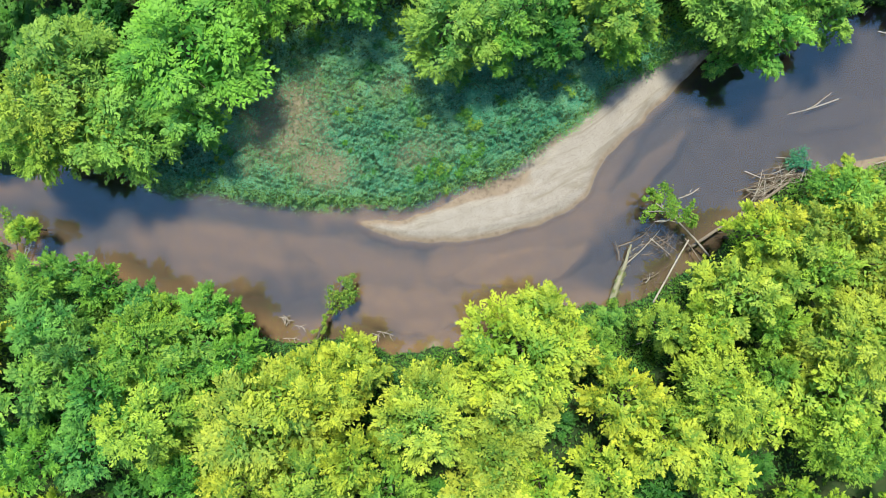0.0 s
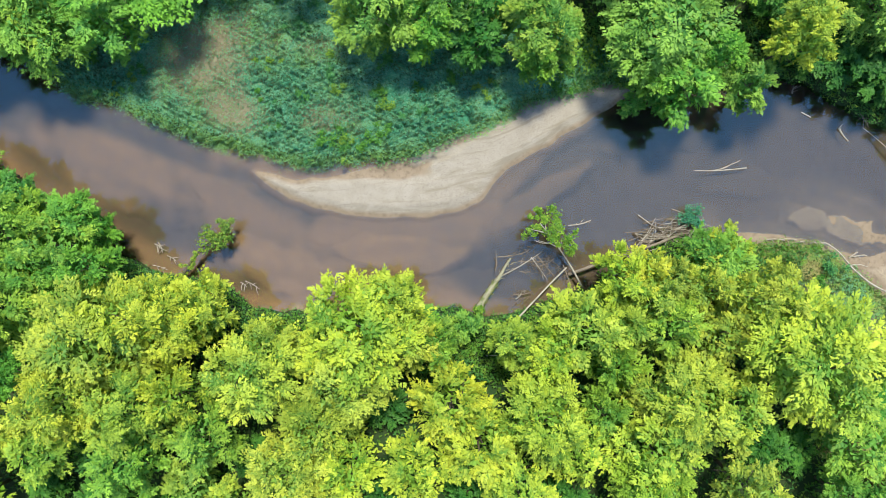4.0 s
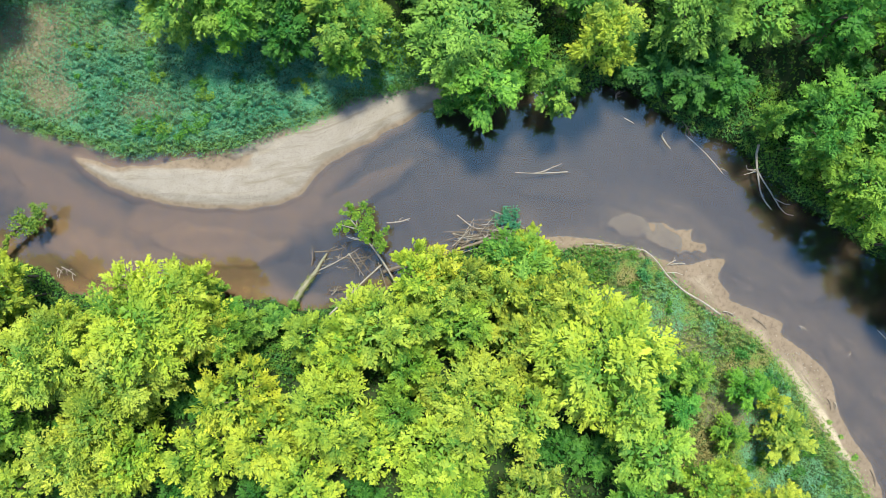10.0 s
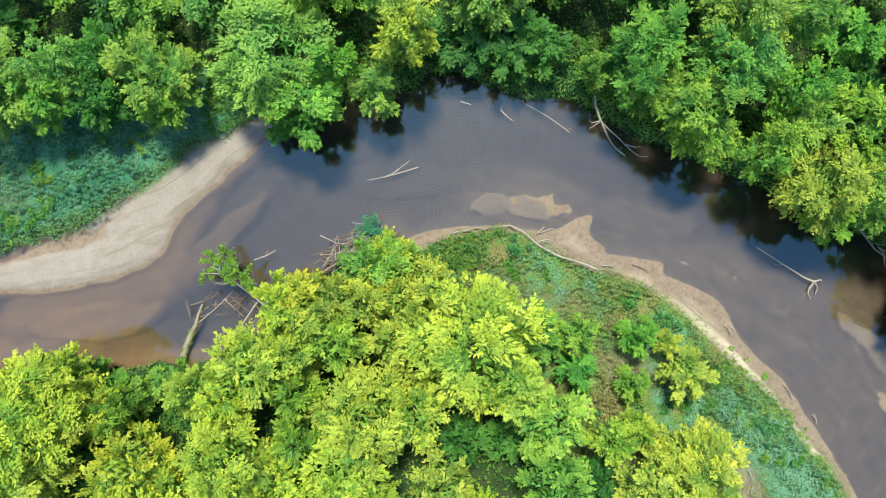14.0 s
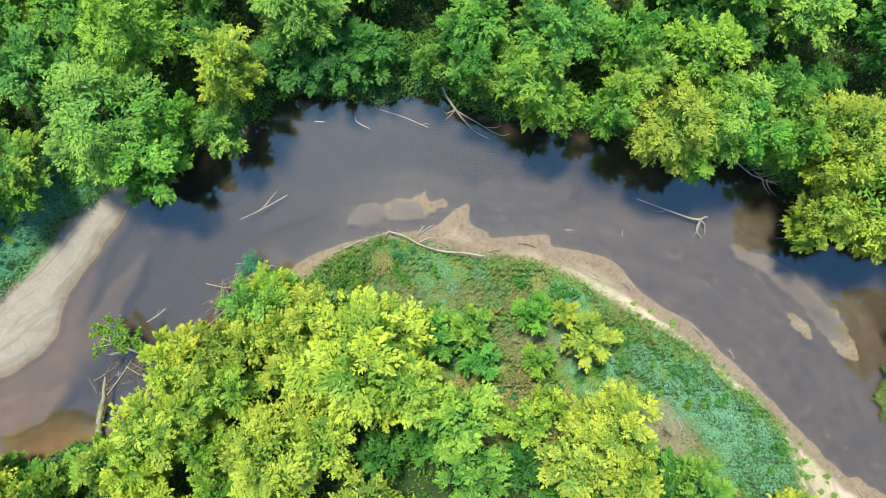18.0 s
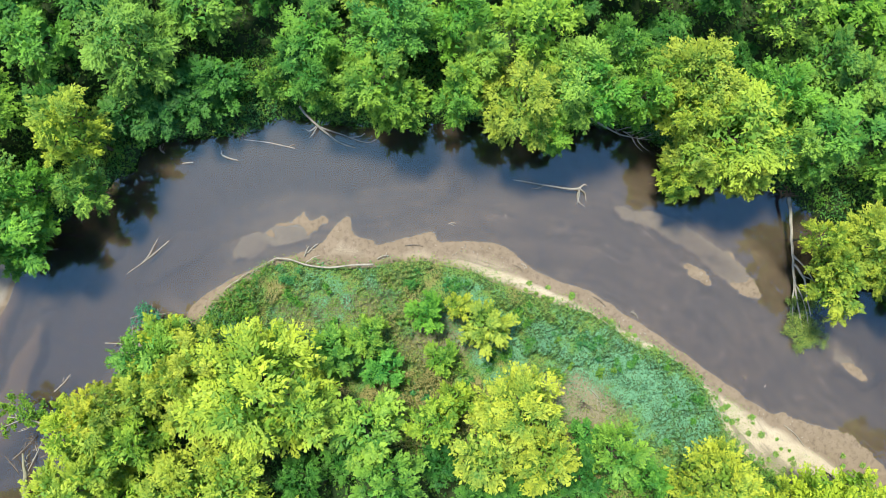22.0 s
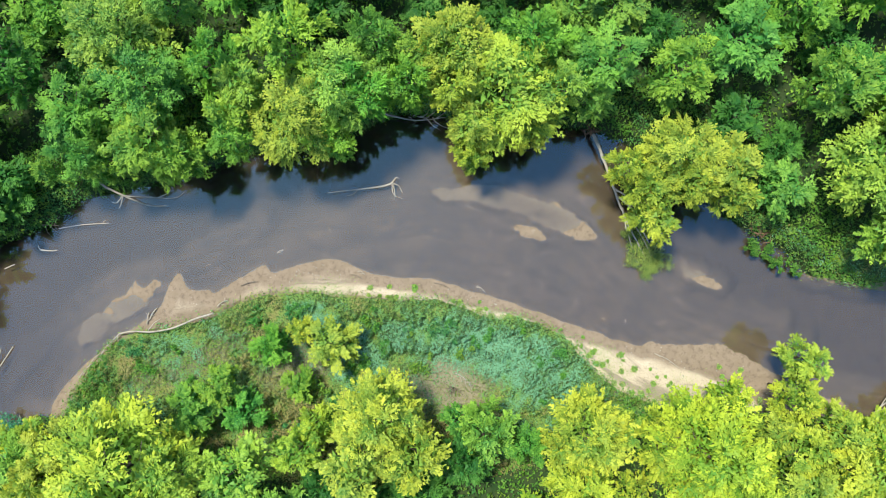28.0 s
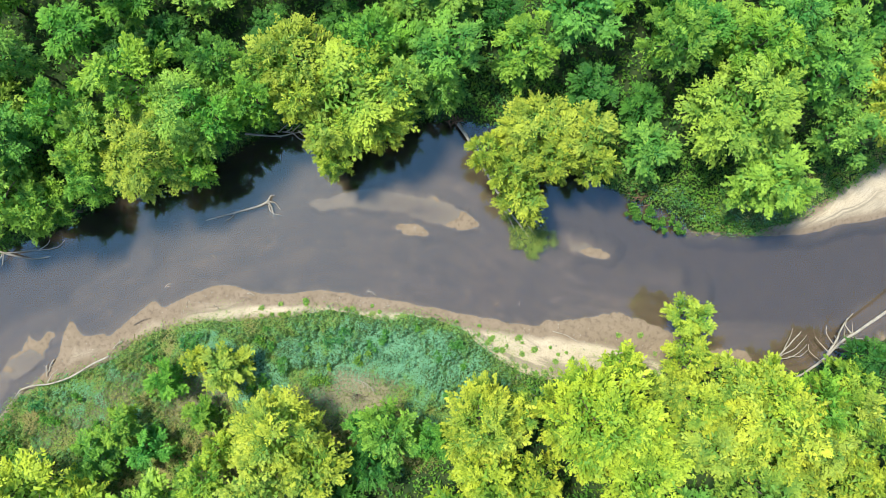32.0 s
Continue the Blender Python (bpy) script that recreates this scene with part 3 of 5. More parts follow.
def sample(P):
    """Height, sandiness and metres inside the river, read off the ground sheet."""
    i = np.clip(np.searchsorted(xs, P[:, 0]) - 1, 0, nx - 2)
    j = np.clip(np.searchsorted(ys, P[:, 1]) - 1, 0, ny - 2)
    u, v = (P[:, 0] - xs[i]) / (xs[i + 1] - xs[i]), (P[:, 1] - ys[j]) / (ys[j + 1] - ys[j])
    out = []
    for g in (gz, gsand, gd):
        g = g.reshape(ny, nx)
        out.append((g[j, i] * (1 - u) + g[j, i + 1] * u) * (1 - v) + (g[j + 1, i] * (1 - u) + g[j + 1, i + 1] * u) * v)
    return out


def height_at(x, y):
    return float(sample(np.array([[x, y]]))[0][0])


# ---- trees ----
def crown_mesh(name, seed, R, H, low, boughs, sprays, leaves, size, spiky, inner=360):
    """A crown of boughs, each a dome of leafy fans that reach outwards, with gaps between them."""
    rng = np.random.default_rng(seed)
    at, nor, tone, sz, lie = [], [], [], [], []
    mid, half = low + (H - low) * 0.42, (H - low) * 0.58
    for i in range(boughs):
        u = (i + 0.5) / boughs
        rise = 1 - 1.5 * u
        a = i * 2.39996 + rng.uniform(-0.45, 0.45)
        flat_r = math.sqrt(max(1 - rise * rise, 0.02)) * rng.uniform(0.62, 1.0)
        c = np.array([R * flat_r * math.cos(a) * 0.82, R * flat_r * math.sin(a) * 0.82, mid + half * rise * rng.uniform(0.5, 1.2) * (0.8 if rise > 0 else 0.7)])
        br = R * rng.uniform(0.17, 0.31)
        bt = rng.uniform(0, 1) ** 0.8
        for j in range(sprays):
            d = rng.normal(size=3) * (1, 1, 0.7) + np.array([0.55 * math.cos(a), 0.55 * math.sin(a), 0.75])
            d /= np.linalg.norm(d)
            s0 = c + d * br * rng.uniform(0.55, 0.95) * (1, 1, 0.8)
            way = d * (0.9, 0.9, 0.25) + np.array([0.35 * math.cos(a), 0.35 * math.sin(a), -0.12 + spiky * 0.5]) + rng.normal(size=3) * 0.22
            way /= np.linalg.norm(way)
            up = d * 0.8 + np.array([0, 0, 0.7]) + rng.normal(size=3) * 0.28
            up -= way * (up @ way)
            up /= np.linalg.norm(up)
            side = np.cross(up, way)
            n = int(leaves * rng.uniform(0.7, 1.3))
            L = rng.uniform(0.8, 1.45) * (R / 3.0) ** 0.5
            t, sign = rng.uniform(0, 1, n) ** 0.85, rng.choice((-1.0, 1.0), n)
            off = sign * 0.36 * L * (1.05 - t ** 1.6) * rng.uniform(0.0, 1, n) ** 0.8
            p = s0 + way * ((t - 0.3) * L)[:, None] + side * off[:, None] + up * (rng.normal(size=n) * 0.06 * L - 0.7 * off ** 2 - 0.22 * L * t * t)[:, None]
            at.append(p)
            lie.append(way * 0.9 + side * (sign * 0.55)[:, None])
            nor.append(up + rng.normal(size=(n, 3)) * 0.2)
            # tone rises along the spray, so its outer end is coloured as lit
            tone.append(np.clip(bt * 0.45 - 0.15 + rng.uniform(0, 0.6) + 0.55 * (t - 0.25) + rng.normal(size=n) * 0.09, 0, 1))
            sz.append(size * rng.uniform(0.65, 1.3, n) * (1.12 - 0.35 * t))
    at, nor, tone, sz = np.vstack(at), np.vstack(nor), np.concatenate(tone), np.concatenate(sz)
    # inner leaves get tone -1, the crown's inside shade put into colour
    core = rng.normal(size=(inner, 3))
    core /= np.linalg.norm(core, axis=1, keepdims=True)
    core = core * rng.uniform(0.35, 0.68, (inner, 1)) * (R, R, half) + (0, 0, mid)
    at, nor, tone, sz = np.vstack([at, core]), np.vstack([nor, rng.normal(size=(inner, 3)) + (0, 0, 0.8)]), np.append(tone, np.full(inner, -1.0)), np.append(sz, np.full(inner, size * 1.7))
    v, f = slips(rng, at, nor, sz, 0.58, np.vstack([np.vstack(lie), rng.normal(size=(inner, 3))]))
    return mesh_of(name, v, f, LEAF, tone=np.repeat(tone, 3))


def tree_kind(seed, R, H, low, boughs, sprays, leaves, size, spiky=0.0, limbs=4, inner=360):
    rng = np.random.default_rng(seed)
    top = (rng.uniform(-0.3, 0.3), rng.uniform(-0.3, 0.3), H * 0.7)
    stem = bent((0, 0, -0.6), top, 7, 0, 0.02, seed)
    trunk = poly_mesh("trunk", [tube(stem, np.linspace(0.019 * H, 0.004 * H, 7), 7, seed)], BARK)
    arms = []
    for k in range(limbs):
        a = k * 2.4 + rng.uniform(-0.4, 0.4)
        i = 3 + k % 3
        end = stem[i] + np.array([math.cos(a) * R * 0.6, math.sin(a) * R * 0.6, H * rng.uniform(0.0, 0.06)])
        line = bent(stem[i], end, 5, 0.2, 0.05, seed + k)
        twig = bent(line[2], line[2] + np.array([math.cos(a + 0.9) * R * 0.4, math.sin(a + 0.9) * R * 0.4, H * 0.05]), 4, 0, 0.06, seed + 9 + k)
        arms.append(poly_mesh("limb", [tube(line, np.linspace(0.0075 * H, 0.002 * H, 5), 5, seed), tube(twig, np.linspace(0.004 * H, 0.0015 * H, 4), 4, seed)], BARK))
    return trunk, arms, crown_mesh("crown", seed, R, H, low, boughs, sprays, leaves, size, spiky, inner), R, H


TALL = [tree_kind(20 + i, 3.0, 11.0, 1.4, 13, 14, 26, 0.30, 0.3 * (i % 3)) for i in range(9)]
BROAD = [tree_kind(40 + i, 4.2, 12.0, 1.5, 24, 15, 28, 0.28, 0.2 * (i % 3), 6, 1100) for i in range(5)]
SMALL = [tree_kind(50 + i, 2.0, 6.0, 0.8, 11, 11, 25, 0.25, 0.3 * (i % 2), 3) for i in range(4)]
MEDIUM = [tree_kind(60 + i, 3.0, 11.0, 2.6, 13, 12, 20, 0.32, 0.3 * (i % 3)) for i in range(5)]
PLAIN = [tree_kind(70 + i, 3.0, 11.0, 3.0, 12, 8, 13, 0.5, 0.2, 2) for i in range(3)]
# DEEP: dark shrubs, and the shade of gaps put into low trees' colour
TREE_WORDS = {YEL: "bright yellow-green broadleaf tree with ragged crown in riverside wood", MID: "mid-green broadleaf tree with rounded crown in riverside wood",
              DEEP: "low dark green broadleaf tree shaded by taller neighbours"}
planted, tree_rng = [], np.random.default_rng(3)


def tree(x, y, h, r, hue, yellow=None):
    """One tree; those back in the wood differ more in height and spread."""
    if yellow is None and h >= 10 and sample(np.array([[x, y]]))[2][0] < -5.5:
        h, r = h * tree_rng.uniform(0.74, 1.16), r * tree_rng.uniform(0.84, 1.2)
    kinds = (BROAD if r > 3.3 else SMALL if h < 8.2 else MEDIUM if sample(np.array([[x, y]]))[2][0] < -9.5 else TALL)
    trunk, arms, crown, R, H = kinds[int(tree_rng.integers(len(kinds)))]
    base = new("tree")
    tagged(base, TREE_WORDS[hue] if h >= 7 else TREE_WORDS[hue].replace("tree", "sapling", 1), "tree", "trees of the river bank")
    foot = 0.75 if h >= 7 else 0.6
    base.matrix_world = Matrix.LocRotScale((x, y, foot), Euler((0, 0, tree_rng.uniform(0, 6.28))), (r / R, r / R, h / H))
    stem = part("trunk", trunk, base)
    for arm in arms:
        part("limb", arm, stem)
    top = part("crown", crown, base)
    k, mood = tree_rng.uniform(0.9, 1.1), tree_rng.uniform(0, 1)
    if yellow is None:
        # less yellow north of the river, where shaded crown sides are coloured in
        other, share = (YEL, 0.45 * mood if x > 36 else 0.4 + 0.3 * mood if x < -23 and y > 0 else 0.05 + 0.25 * mood if y > 0 else 0.3 * mood if x < -14 else 0.15 + 0.45 * mood) if hue == MID else (MID, 0.15 * mood) if hue == YEL else (MID, 0.25 * mood)
        hue = tuple(a + (b - a) * share for a, b in zip(hue, other))
    else:
        # the wood on the outer bank is greener: its shaded side put into colour
        outer = y > np.interp(x, [-50, 0, 30, 45, 60, 75, 84, 90, 100], [3, 3, 12, 14, 8, -3, -4, -12, -30])
        share = min(max((0.92 if outer else 1.0) * yellow + (0.2 if x < -13 and not outer else 0.0) + 0.24 * mood - 0.12, 0), 1.1)
        hue = tuple(a + (b - a) * share for a, b in zip(MID, YEL))
    top.color = (hue[0] * k * tree_rng.uniform(0.93, 1.07), hue[1] * k, hue[2] * tree_rng.uniform(0.8, 1.15), 1)
    planted.append((x, y, r))


# crowns that stand out, with their share of yellow
tree(38.2, -1.2, 13, 5.6, YEL, 1.00); tree(30.4, -7.1, 12, 4.0, YEL, 1.00); tree(25.6, 1.6, 10, 2.2, YEL, 1.00); tree(31.9, 4.0, 8.5, 2.4, MID, 0.50)
tree(44.6, -6.8, 10, 3.2, MID, 0.45); tree(41.4, -3.7, 11.5, 2.7, YEL, 0.80); tree(45.1, -11.2, 11, 2.7, MID, 0.30); tree(56.1, -9.8, 10, 3.5, YEL, 1.00)
tree(49.6, -8.3, 9, 2.1, YEL, 0.60); tree(36.6, -12.0, 12, 2.7, YEL, 1.00); tree(20.4, -10.9, 12, 3.6, YEL, 0.85); tree(13.6, -11.6, 12, 3.2, YEL, 1.00)
tree(22.0, -3.3, 11, 3.2, YEL, 0.80); tree(6.0, -7.6, 12.5, 4.7, YEL, 1.00); tree(27.9, -1.3, 11, 2.7, YEL, 0.70); tree(29.6, -11.1, 11, 3.2, YEL, 0.80)
tree(34.6, -6.6, 11.5, 2.7, YEL, 0.80); tree(43.8, -1.0, 6, 2.1, MID, 0.25); tree(25.0, -5.4, 10, 2.3, MID, 0.40); tree(17.0, -5.9, 9, 2.1, YEL, 0.60)
tree(-22.9, -7.3, 11, 3.7, MID, 0.25); tree(-18.6, -7.0, 9.5, 3.1, MID, 0.25); tree(-21.6, -12.7, 12, 4.0, MID, 0.40); tree(-14.1, -13.0, 12, 4.8, YEL, 0.80)
tree(-9.0, -10.3, 12, 3.4, YEL, 1.00); tree(-15.0, -18.0, 12, 3.8, YEL, 0.85); tree(-9.8, -17.9, 12, 3.4, YEL, 0.80); tree(-7.0, -8.3, 10.5, 2.3, YEL, 1.00)
tree(-1.2, -12.4, 12, 3.8, YEL, 1.00); tree(5.2, -12.0, 12, 3.6, YEL, 0.90); tree(4.1, -15.5, 11, 3.5, YEL, 0.75); tree(-3.8, -18.2, 11, 2.7, MID, 0.45)
tree(16.4, -13.9, 12, 3.2, YEL, 0.90); tree(20.3, -5.5, 10.5, 2.5, YEL, 0.60); tree(3.1, -19.2, 12, 3.4, YEL, 1.00); tree(-20.2, -22.6, 12, 2.9, YEL, 1.00)
tree(-8.8, -21.8, 11, 2.7, MID, 0.40); tree(-15.5, -22.3, 10.5, 2.7, MID, 0.35); tree(12.2, -16.8, 11, 2.6, YEL, 0.70); tree(19.9, -16.3, 12, 2.9, YEL, 1.00)
tree(30.1, -14.5, 11.5, 3.4, MID, 0.40); tree(25.3, -9.6, 9, 2.1, MID, 0.40); tree(52.7, -11.6, 11, 2.7, YEL, 1.00); tree(56.5, -14.0, 10, 2.7, YEL, 0.80)
tree(61.9, -16.1, 8.5, 2.4, MID, 0.30); tree(67.9, -20.7, 10, 3.6, YEL, 1.00); tree(74.4, -26.7, 12, 4.5, YEL, 1.00); tree(74.0, -31.8, 12, 3.8, YEL, 0.90)
tree(83.3, -35.8, 12, 4.5, YEL, 1.00); tree(87.6, -39.4, 11, 2.6, YEL, 0.60); tree(67.3, -26.5, 11, 2.6, YEL, 0.90); tree(79.1, -38.9, 11.5, 3.2, YEL, 0.80)
tree(78.8, -33.6, 10.5, 2.7, YEL, 0.70); tree(0.5, 17.3, 10, 4.1, MID, 0.35); tree(4.8, 16.2, 9, 2.3, MID, 0.20); tree(12.7, 18.4, 10, 3.2, MID, 0.45)
tree(22.6, 20.1, 12, 4.8, MID, 0.35); tree(24.8, 16.8, 10, 3.1, MID, 0.25); tree(30.4, 18.1, 7.5, 2.0, MID, 0.35); tree(32.5, 22.8, 13, 2.2, YEL, 1.00)
tree(54.6, 17.2, 11.5, 2.9, MID, 0.50); tree(57.9, 24.6, 12, 4.0, MID, 0.50); tree(47.2, 20.5, 8, 1.3, MID, 0.50); tree(38.4, 26.7, 12, 3.8, MID, 0.35)
tree(61.2, 15.0, 11, 2.1, MID, 0.55); tree(64.7, 11.7, 11.5, 3.4, YEL, 0.70); tree(69.1, 11.7, 12, 3.6, MID, 0.50); tree(67.8, 16.9, 12.5, 3.1, MID, 0.50)
tree(57.5, 20.8, 12, 3.4, MID, 0.25); tree(77.6, 8.9, 12, 3.6, YEL, 0.75); tree(78.8, 3.9, 12, 4.6, YEL, 0.75); tree(86.0, 11.8, 12, 2.7, YEL, 0.75)
tree(62.3, 19.0, 12, 2.6, MID, 0.25); tree(51.7, 22.4, 10, 2.8, MID, 0.10); tree(74.3, 2.8, 7, 1.3, YEL, 0.60); tree(86.0, 1.2, 11, 3.1, MID, 0.20)
tree(90.5, -2.8, 11.5, 2.7, MID, 0.45); tree(86.9, -8.3, 9.5, 3.4, YEL, 0.90); tree(89.2, -11.0, 9.5, 2.7, YEL, 0.90); tree(82.8, -10.4, 8, 2.2, YEL, 0.90)
tree(92.5, -15.2, 6, 2.3, MID, 0.20); tree(98.4, -10.5, 12, 2.6, MID, 0.50); tree(98.7, -18.4, 12, 4.4, YEL, 0.65); tree(96.6, -23.1, 11, 3.3, YEL, 0.65)
tree(103.2, -15.5, 12, 2.9, MID, 0.30); tree(-19.5, 15.1, 11, 5.8, MID, 0.20); tree(-28.2, 13.2, 12, 4.4, MID, 0.35); tree(-30.6, 8.2, 11, 3.6, YEL, 0.60)
tree(-24.3, 9.1, 10.5, 4.0, MID, 0.30); tree(-19.5, 10.4, 9, 3.1, MID, 0.30)
# trees between them
tree(-9.4, 20.3, 11, 2.3, MID); tree(-6.4, 19.4, 11, 2.1, MID); tree(8.8, 16.1, 8, 2.2, DEEP); tree(-30.7, -2.5, 9, 2.4, MID)
tree(-28.9, -1.9, 8, 1.6, MID); tree(-26.4, -3.0, 9, 1.9, MID); tree(-29.9, -5.7, 11, 2.9, MID); tree(-27.0, -7.6, 11, 2.9, MID)
tree(-25.3, -10.7, 11, 2.9, MID); tree(-29.9, -10.3, 11, 2.9, MID); tree(-15.8, -8.3, 10, 2.2, MID); tree(-27.0, -15.4, 11, 2.9, MID)
tree(-30.7, -15.8, 10, 2.3, MID); tree(-6.7, -15.8, 12, 2.7, YEL); tree(-19.5, -17.3, 11, 2.5, MID); tree(-33.7, 1.6, 5, 1.2, MID)
tree(-4.3, -22.8, 10, 2.4, MID); tree(-5.7, -25.3, 11, 2.3, MID); tree(-1.0, -23.6, 11, 2.5, YEL); tree(6.4, -20.9, 11, 2.5, YEL)
tree(30.2, 1.9, 10, 2.2, YEL); tree(35.3, 2.8, 12, 2.2, YEL); tree(32.7, -1.3, 11, 2.3, YEL); tree(24.1, -12.6, 11, 2.5, YEL)
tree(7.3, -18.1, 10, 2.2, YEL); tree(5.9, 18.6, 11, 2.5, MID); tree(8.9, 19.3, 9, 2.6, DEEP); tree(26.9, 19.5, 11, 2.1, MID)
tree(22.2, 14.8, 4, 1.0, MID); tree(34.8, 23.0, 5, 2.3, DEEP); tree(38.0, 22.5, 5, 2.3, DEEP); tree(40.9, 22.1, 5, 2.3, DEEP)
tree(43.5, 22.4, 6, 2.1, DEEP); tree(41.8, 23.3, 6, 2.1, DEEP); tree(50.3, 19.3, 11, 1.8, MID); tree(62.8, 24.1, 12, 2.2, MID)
tree(63.2, 16.4, 11, 2.3, MID); tree(73.3, 13.2, 11, 2.3, MID); tree(73.3, 9.1, 11, 2.1, MID); tree(82.8, 5.7, 12, 2.8, MID)
tree(87.8, 6.7, 12, 2.9, MID); tree(89.9, 4.4, 12, 2.9, MID); tree(52.1, -0.6, 5, 1.6, MID); tree(51.9, -4.5, 4, 1.4, MID)
tree(56.1, -3.3, 5, 2.1, YEL); tree(54.6, -1.0, 4, 1.1, YEL); tree(46.9, -0.7, 6, 1.7, MID); tree(51.8, -7.7, 8, 1.6, YEL)
tree(60.3, -14.4, 5, 1.3, MID); tree(47.1, -3.3, 5, 1.7, MID); tree(83.2, -6.2, 9, 1.7, YEL); tree(104.3, -20.1, 13, 2.8, MID)
tree(108.1, -20.1, 12, 2.7, MID); tree(103.1, -24.7, 12, 2.5, MID); tree(101.1, -11.2, 11, 2.3, MID)
tree(102.6, -12.4, 11, 2.3, MID); tree(106.5, -16.2, 12, 2.5, MID); tree(58.9, -17.0, 7, 2.0, DEEP); tree(63.9, -19.2, 7, 1.6, MID)
tree(70.7, -22.5, 8, 1.5, YEL); tree(78.6, -25.6, 8, 1.8, YEL); tree(85.1, -26.6, 8.5, 1.9, YEL); tree(83.1, -28.6, 8.5, 2.1, YEL)
tree(79.7, -29.3, 9, 1.8, YEL); tree(84.7, -39.9, 11, 2.5, YEL); tree(82.2, -41.1, 11, 2.3, YEL); tree(85.1, -43.8, 11, 2.3, YEL)
tree(65.3, -23.4, 10, 2.4, YEL); tree(92.6, -38.9, 8, 1.8, DEEP); tree(13.7, -5.9, 3.5, 1.2, MID); tree(10.0, -6.5, 4, 1.5, MID)
tree(12.0, -7.2, 4.5, 1.5, MID); tree(8.2, -5.5, 3.6, 1.3, MID); tree(6.6, -5.2, 3.2, 1.1, MID)
# along the banks
tree(-29.4, 10.2, 12, 3.5, MID); tree(-26.1, 8.9, 11, 3.3, MID); tree(14.3, 17.9, 9, 2.6, MID); tree(13.6, 15.8, 8.3, 1.8, MID)
tree(-23.4, -4.3, 8, 1.9, MID); tree(-18.6, -4.9, 8, 2.1, MID); tree(-16.9, -5.4, 7, 1.6, MID); tree(-21.5, -9.2, 10, 2.6, MID)
tree(-18.8, -9.2, 10, 2.3, MID); tree(-11.6, -11.1, 12, 2.9, YEL); tree(-7.2, -10.7, 11, 2.1, YEL); tree(-5.7, -9.4, 11, 1.8, YEL)
tree(-1, -10.5, 12, 2.2, YEL); tree(7.1, -5, 12.5, 2.7, YEL); tree(9, -7.5, 12, 2.5, YEL); tree(4.1, -10.1, 12, 2.5, YEL)
tree(11.3, -7.5, 10, 1.8, MID); tree(19.8, -7, 10, 2.2, YEL); tree(23.9, 1, 11, 2.3, YEL); tree(26.1, -0.2, 11, 2.3, YEL)
tree(24.8, -2.6, 11, 2.3, YEL); tree(27.7, 1.8, 10, 1.9, YEL); tree(30.1, 4.3, 9, 2.2, MID); tree(33.1, 1.8, 12, 2.2, YEL)
tree(22.8, 16.2, 9, 1.8, MID); tree(24.5, 15.5, 8, 1.5, MID); tree(32.3, 21.5, 13.5, 2.3, YEL); tree(50, 21.9, 8, 2.0, DEEP)
tree(51.2, 18.4, 10, 1.6, MID, 0.50); tree(60.3, 14, 11, 2.1, MID); tree(65.8, 9.4, 9, 1.9, MID); tree(32, 5.4, 7, 1.8, YEL)
tree(30.9, 3.1, 8, 2.0, YEL); tree(56, 15.2, 10, 2.3, MID); tree(56.2, 15.6, 9, 1.4, MID); tree(70.3, 10.4, 11, 2.5, MID)
tree(75.5, 9.9, 11, 2.1, MID); tree(75.9, 6.6, 11, 2.3, YEL); tree(75.7, 3.5, 10, 2.2, YEL); tree(74, 1.7, 8, 1.3, YEL)
tree(78.4, 1.3, 10, 2.1, YEL); tree(82, 1.9, 11, 2.3, MID); tree(83.9, -0.2, 9, 1.8, MID); tree(88.3, -12.8, 9, 1.7, YEL)
tree(83.3, -8.6, 9, 1.8, YEL); tree(86.3, -10.2, 10, 1.9, YEL); tree(97, -24.8, 10, 2.1, MID); tree(72.3, -24.8, 10, 2.3, YEL)
tree(73, -28.3, 10, 2.6, YEL); tree(75.9, -29.8, 11, 2.5, YEL); tree(80.6, -31.5, 10, 2.3, YEL); tree(83.6, -32.2, 11, 2.3, YEL)
tree(85, -34.6, 11, 2.5, YEL); tree(87.2, -37.7, 11, 2.3, MID); tree(89.9, -39.1, 9, 2.1, MID); tree(87.1, -41.5, 11, 2.5, YEL)
tree(88.7, -40, 10, 2.0, YEL)

# hollows in the canopy: x, y, reach
HOLLOWS = [(95.8, -8.1, 2.6), (11.3, -11.4, 2.2), (26.7, -6.1, 2.0), (39.6, -10.1, 2.3), (-23.7, -19.7, 2.0), (-1.7, -19.6, 1.6), (13.4, -7.7, 2.0), (37.0, -10.6, 1.9), (23.2, -9.5, 1.8), (50.0, -13.1, 1.6), (46.2, -0.6, 1.8), (9.9, -9.8, 1.6), (47.9, -13.8, 1.6), (47.9, -4.2, 1.8), (62.8, -21.5, 1.9), (67.8, -18.5, 1.4), (75.0, 15.8, 1.8), (79.5, 13.1, 1.7), (59.2, 16.0, 1.4), (28.7, 22.8, 1.6), (44.8, 22.5, 2.7), (39.1, 24.1, 3.2), (96.0, -12.4, 2.8), (58.4, 20.3, 1.6), (76.7, 15.7, 1.8), (87.2, -3.6, 1.6), (93.4, -13.1, 1.8), (40.5, 22.5, 3.2), (44.5, 20.8, 2.7), (36.5, 21.3, 1.8), (18.3, 18.4, 1.4), (-6.3, 15.7, 1.8)]

# the wood goes on past the trees above
pool = np.random.default_rng(11)
spots = np.column_stack([pool.uniform(-48, 116, 6000), pool.uniform(-56, 42, 6000)])
depth = sample(spots)[2]
open_land = in_meadow(spots)
stems = []


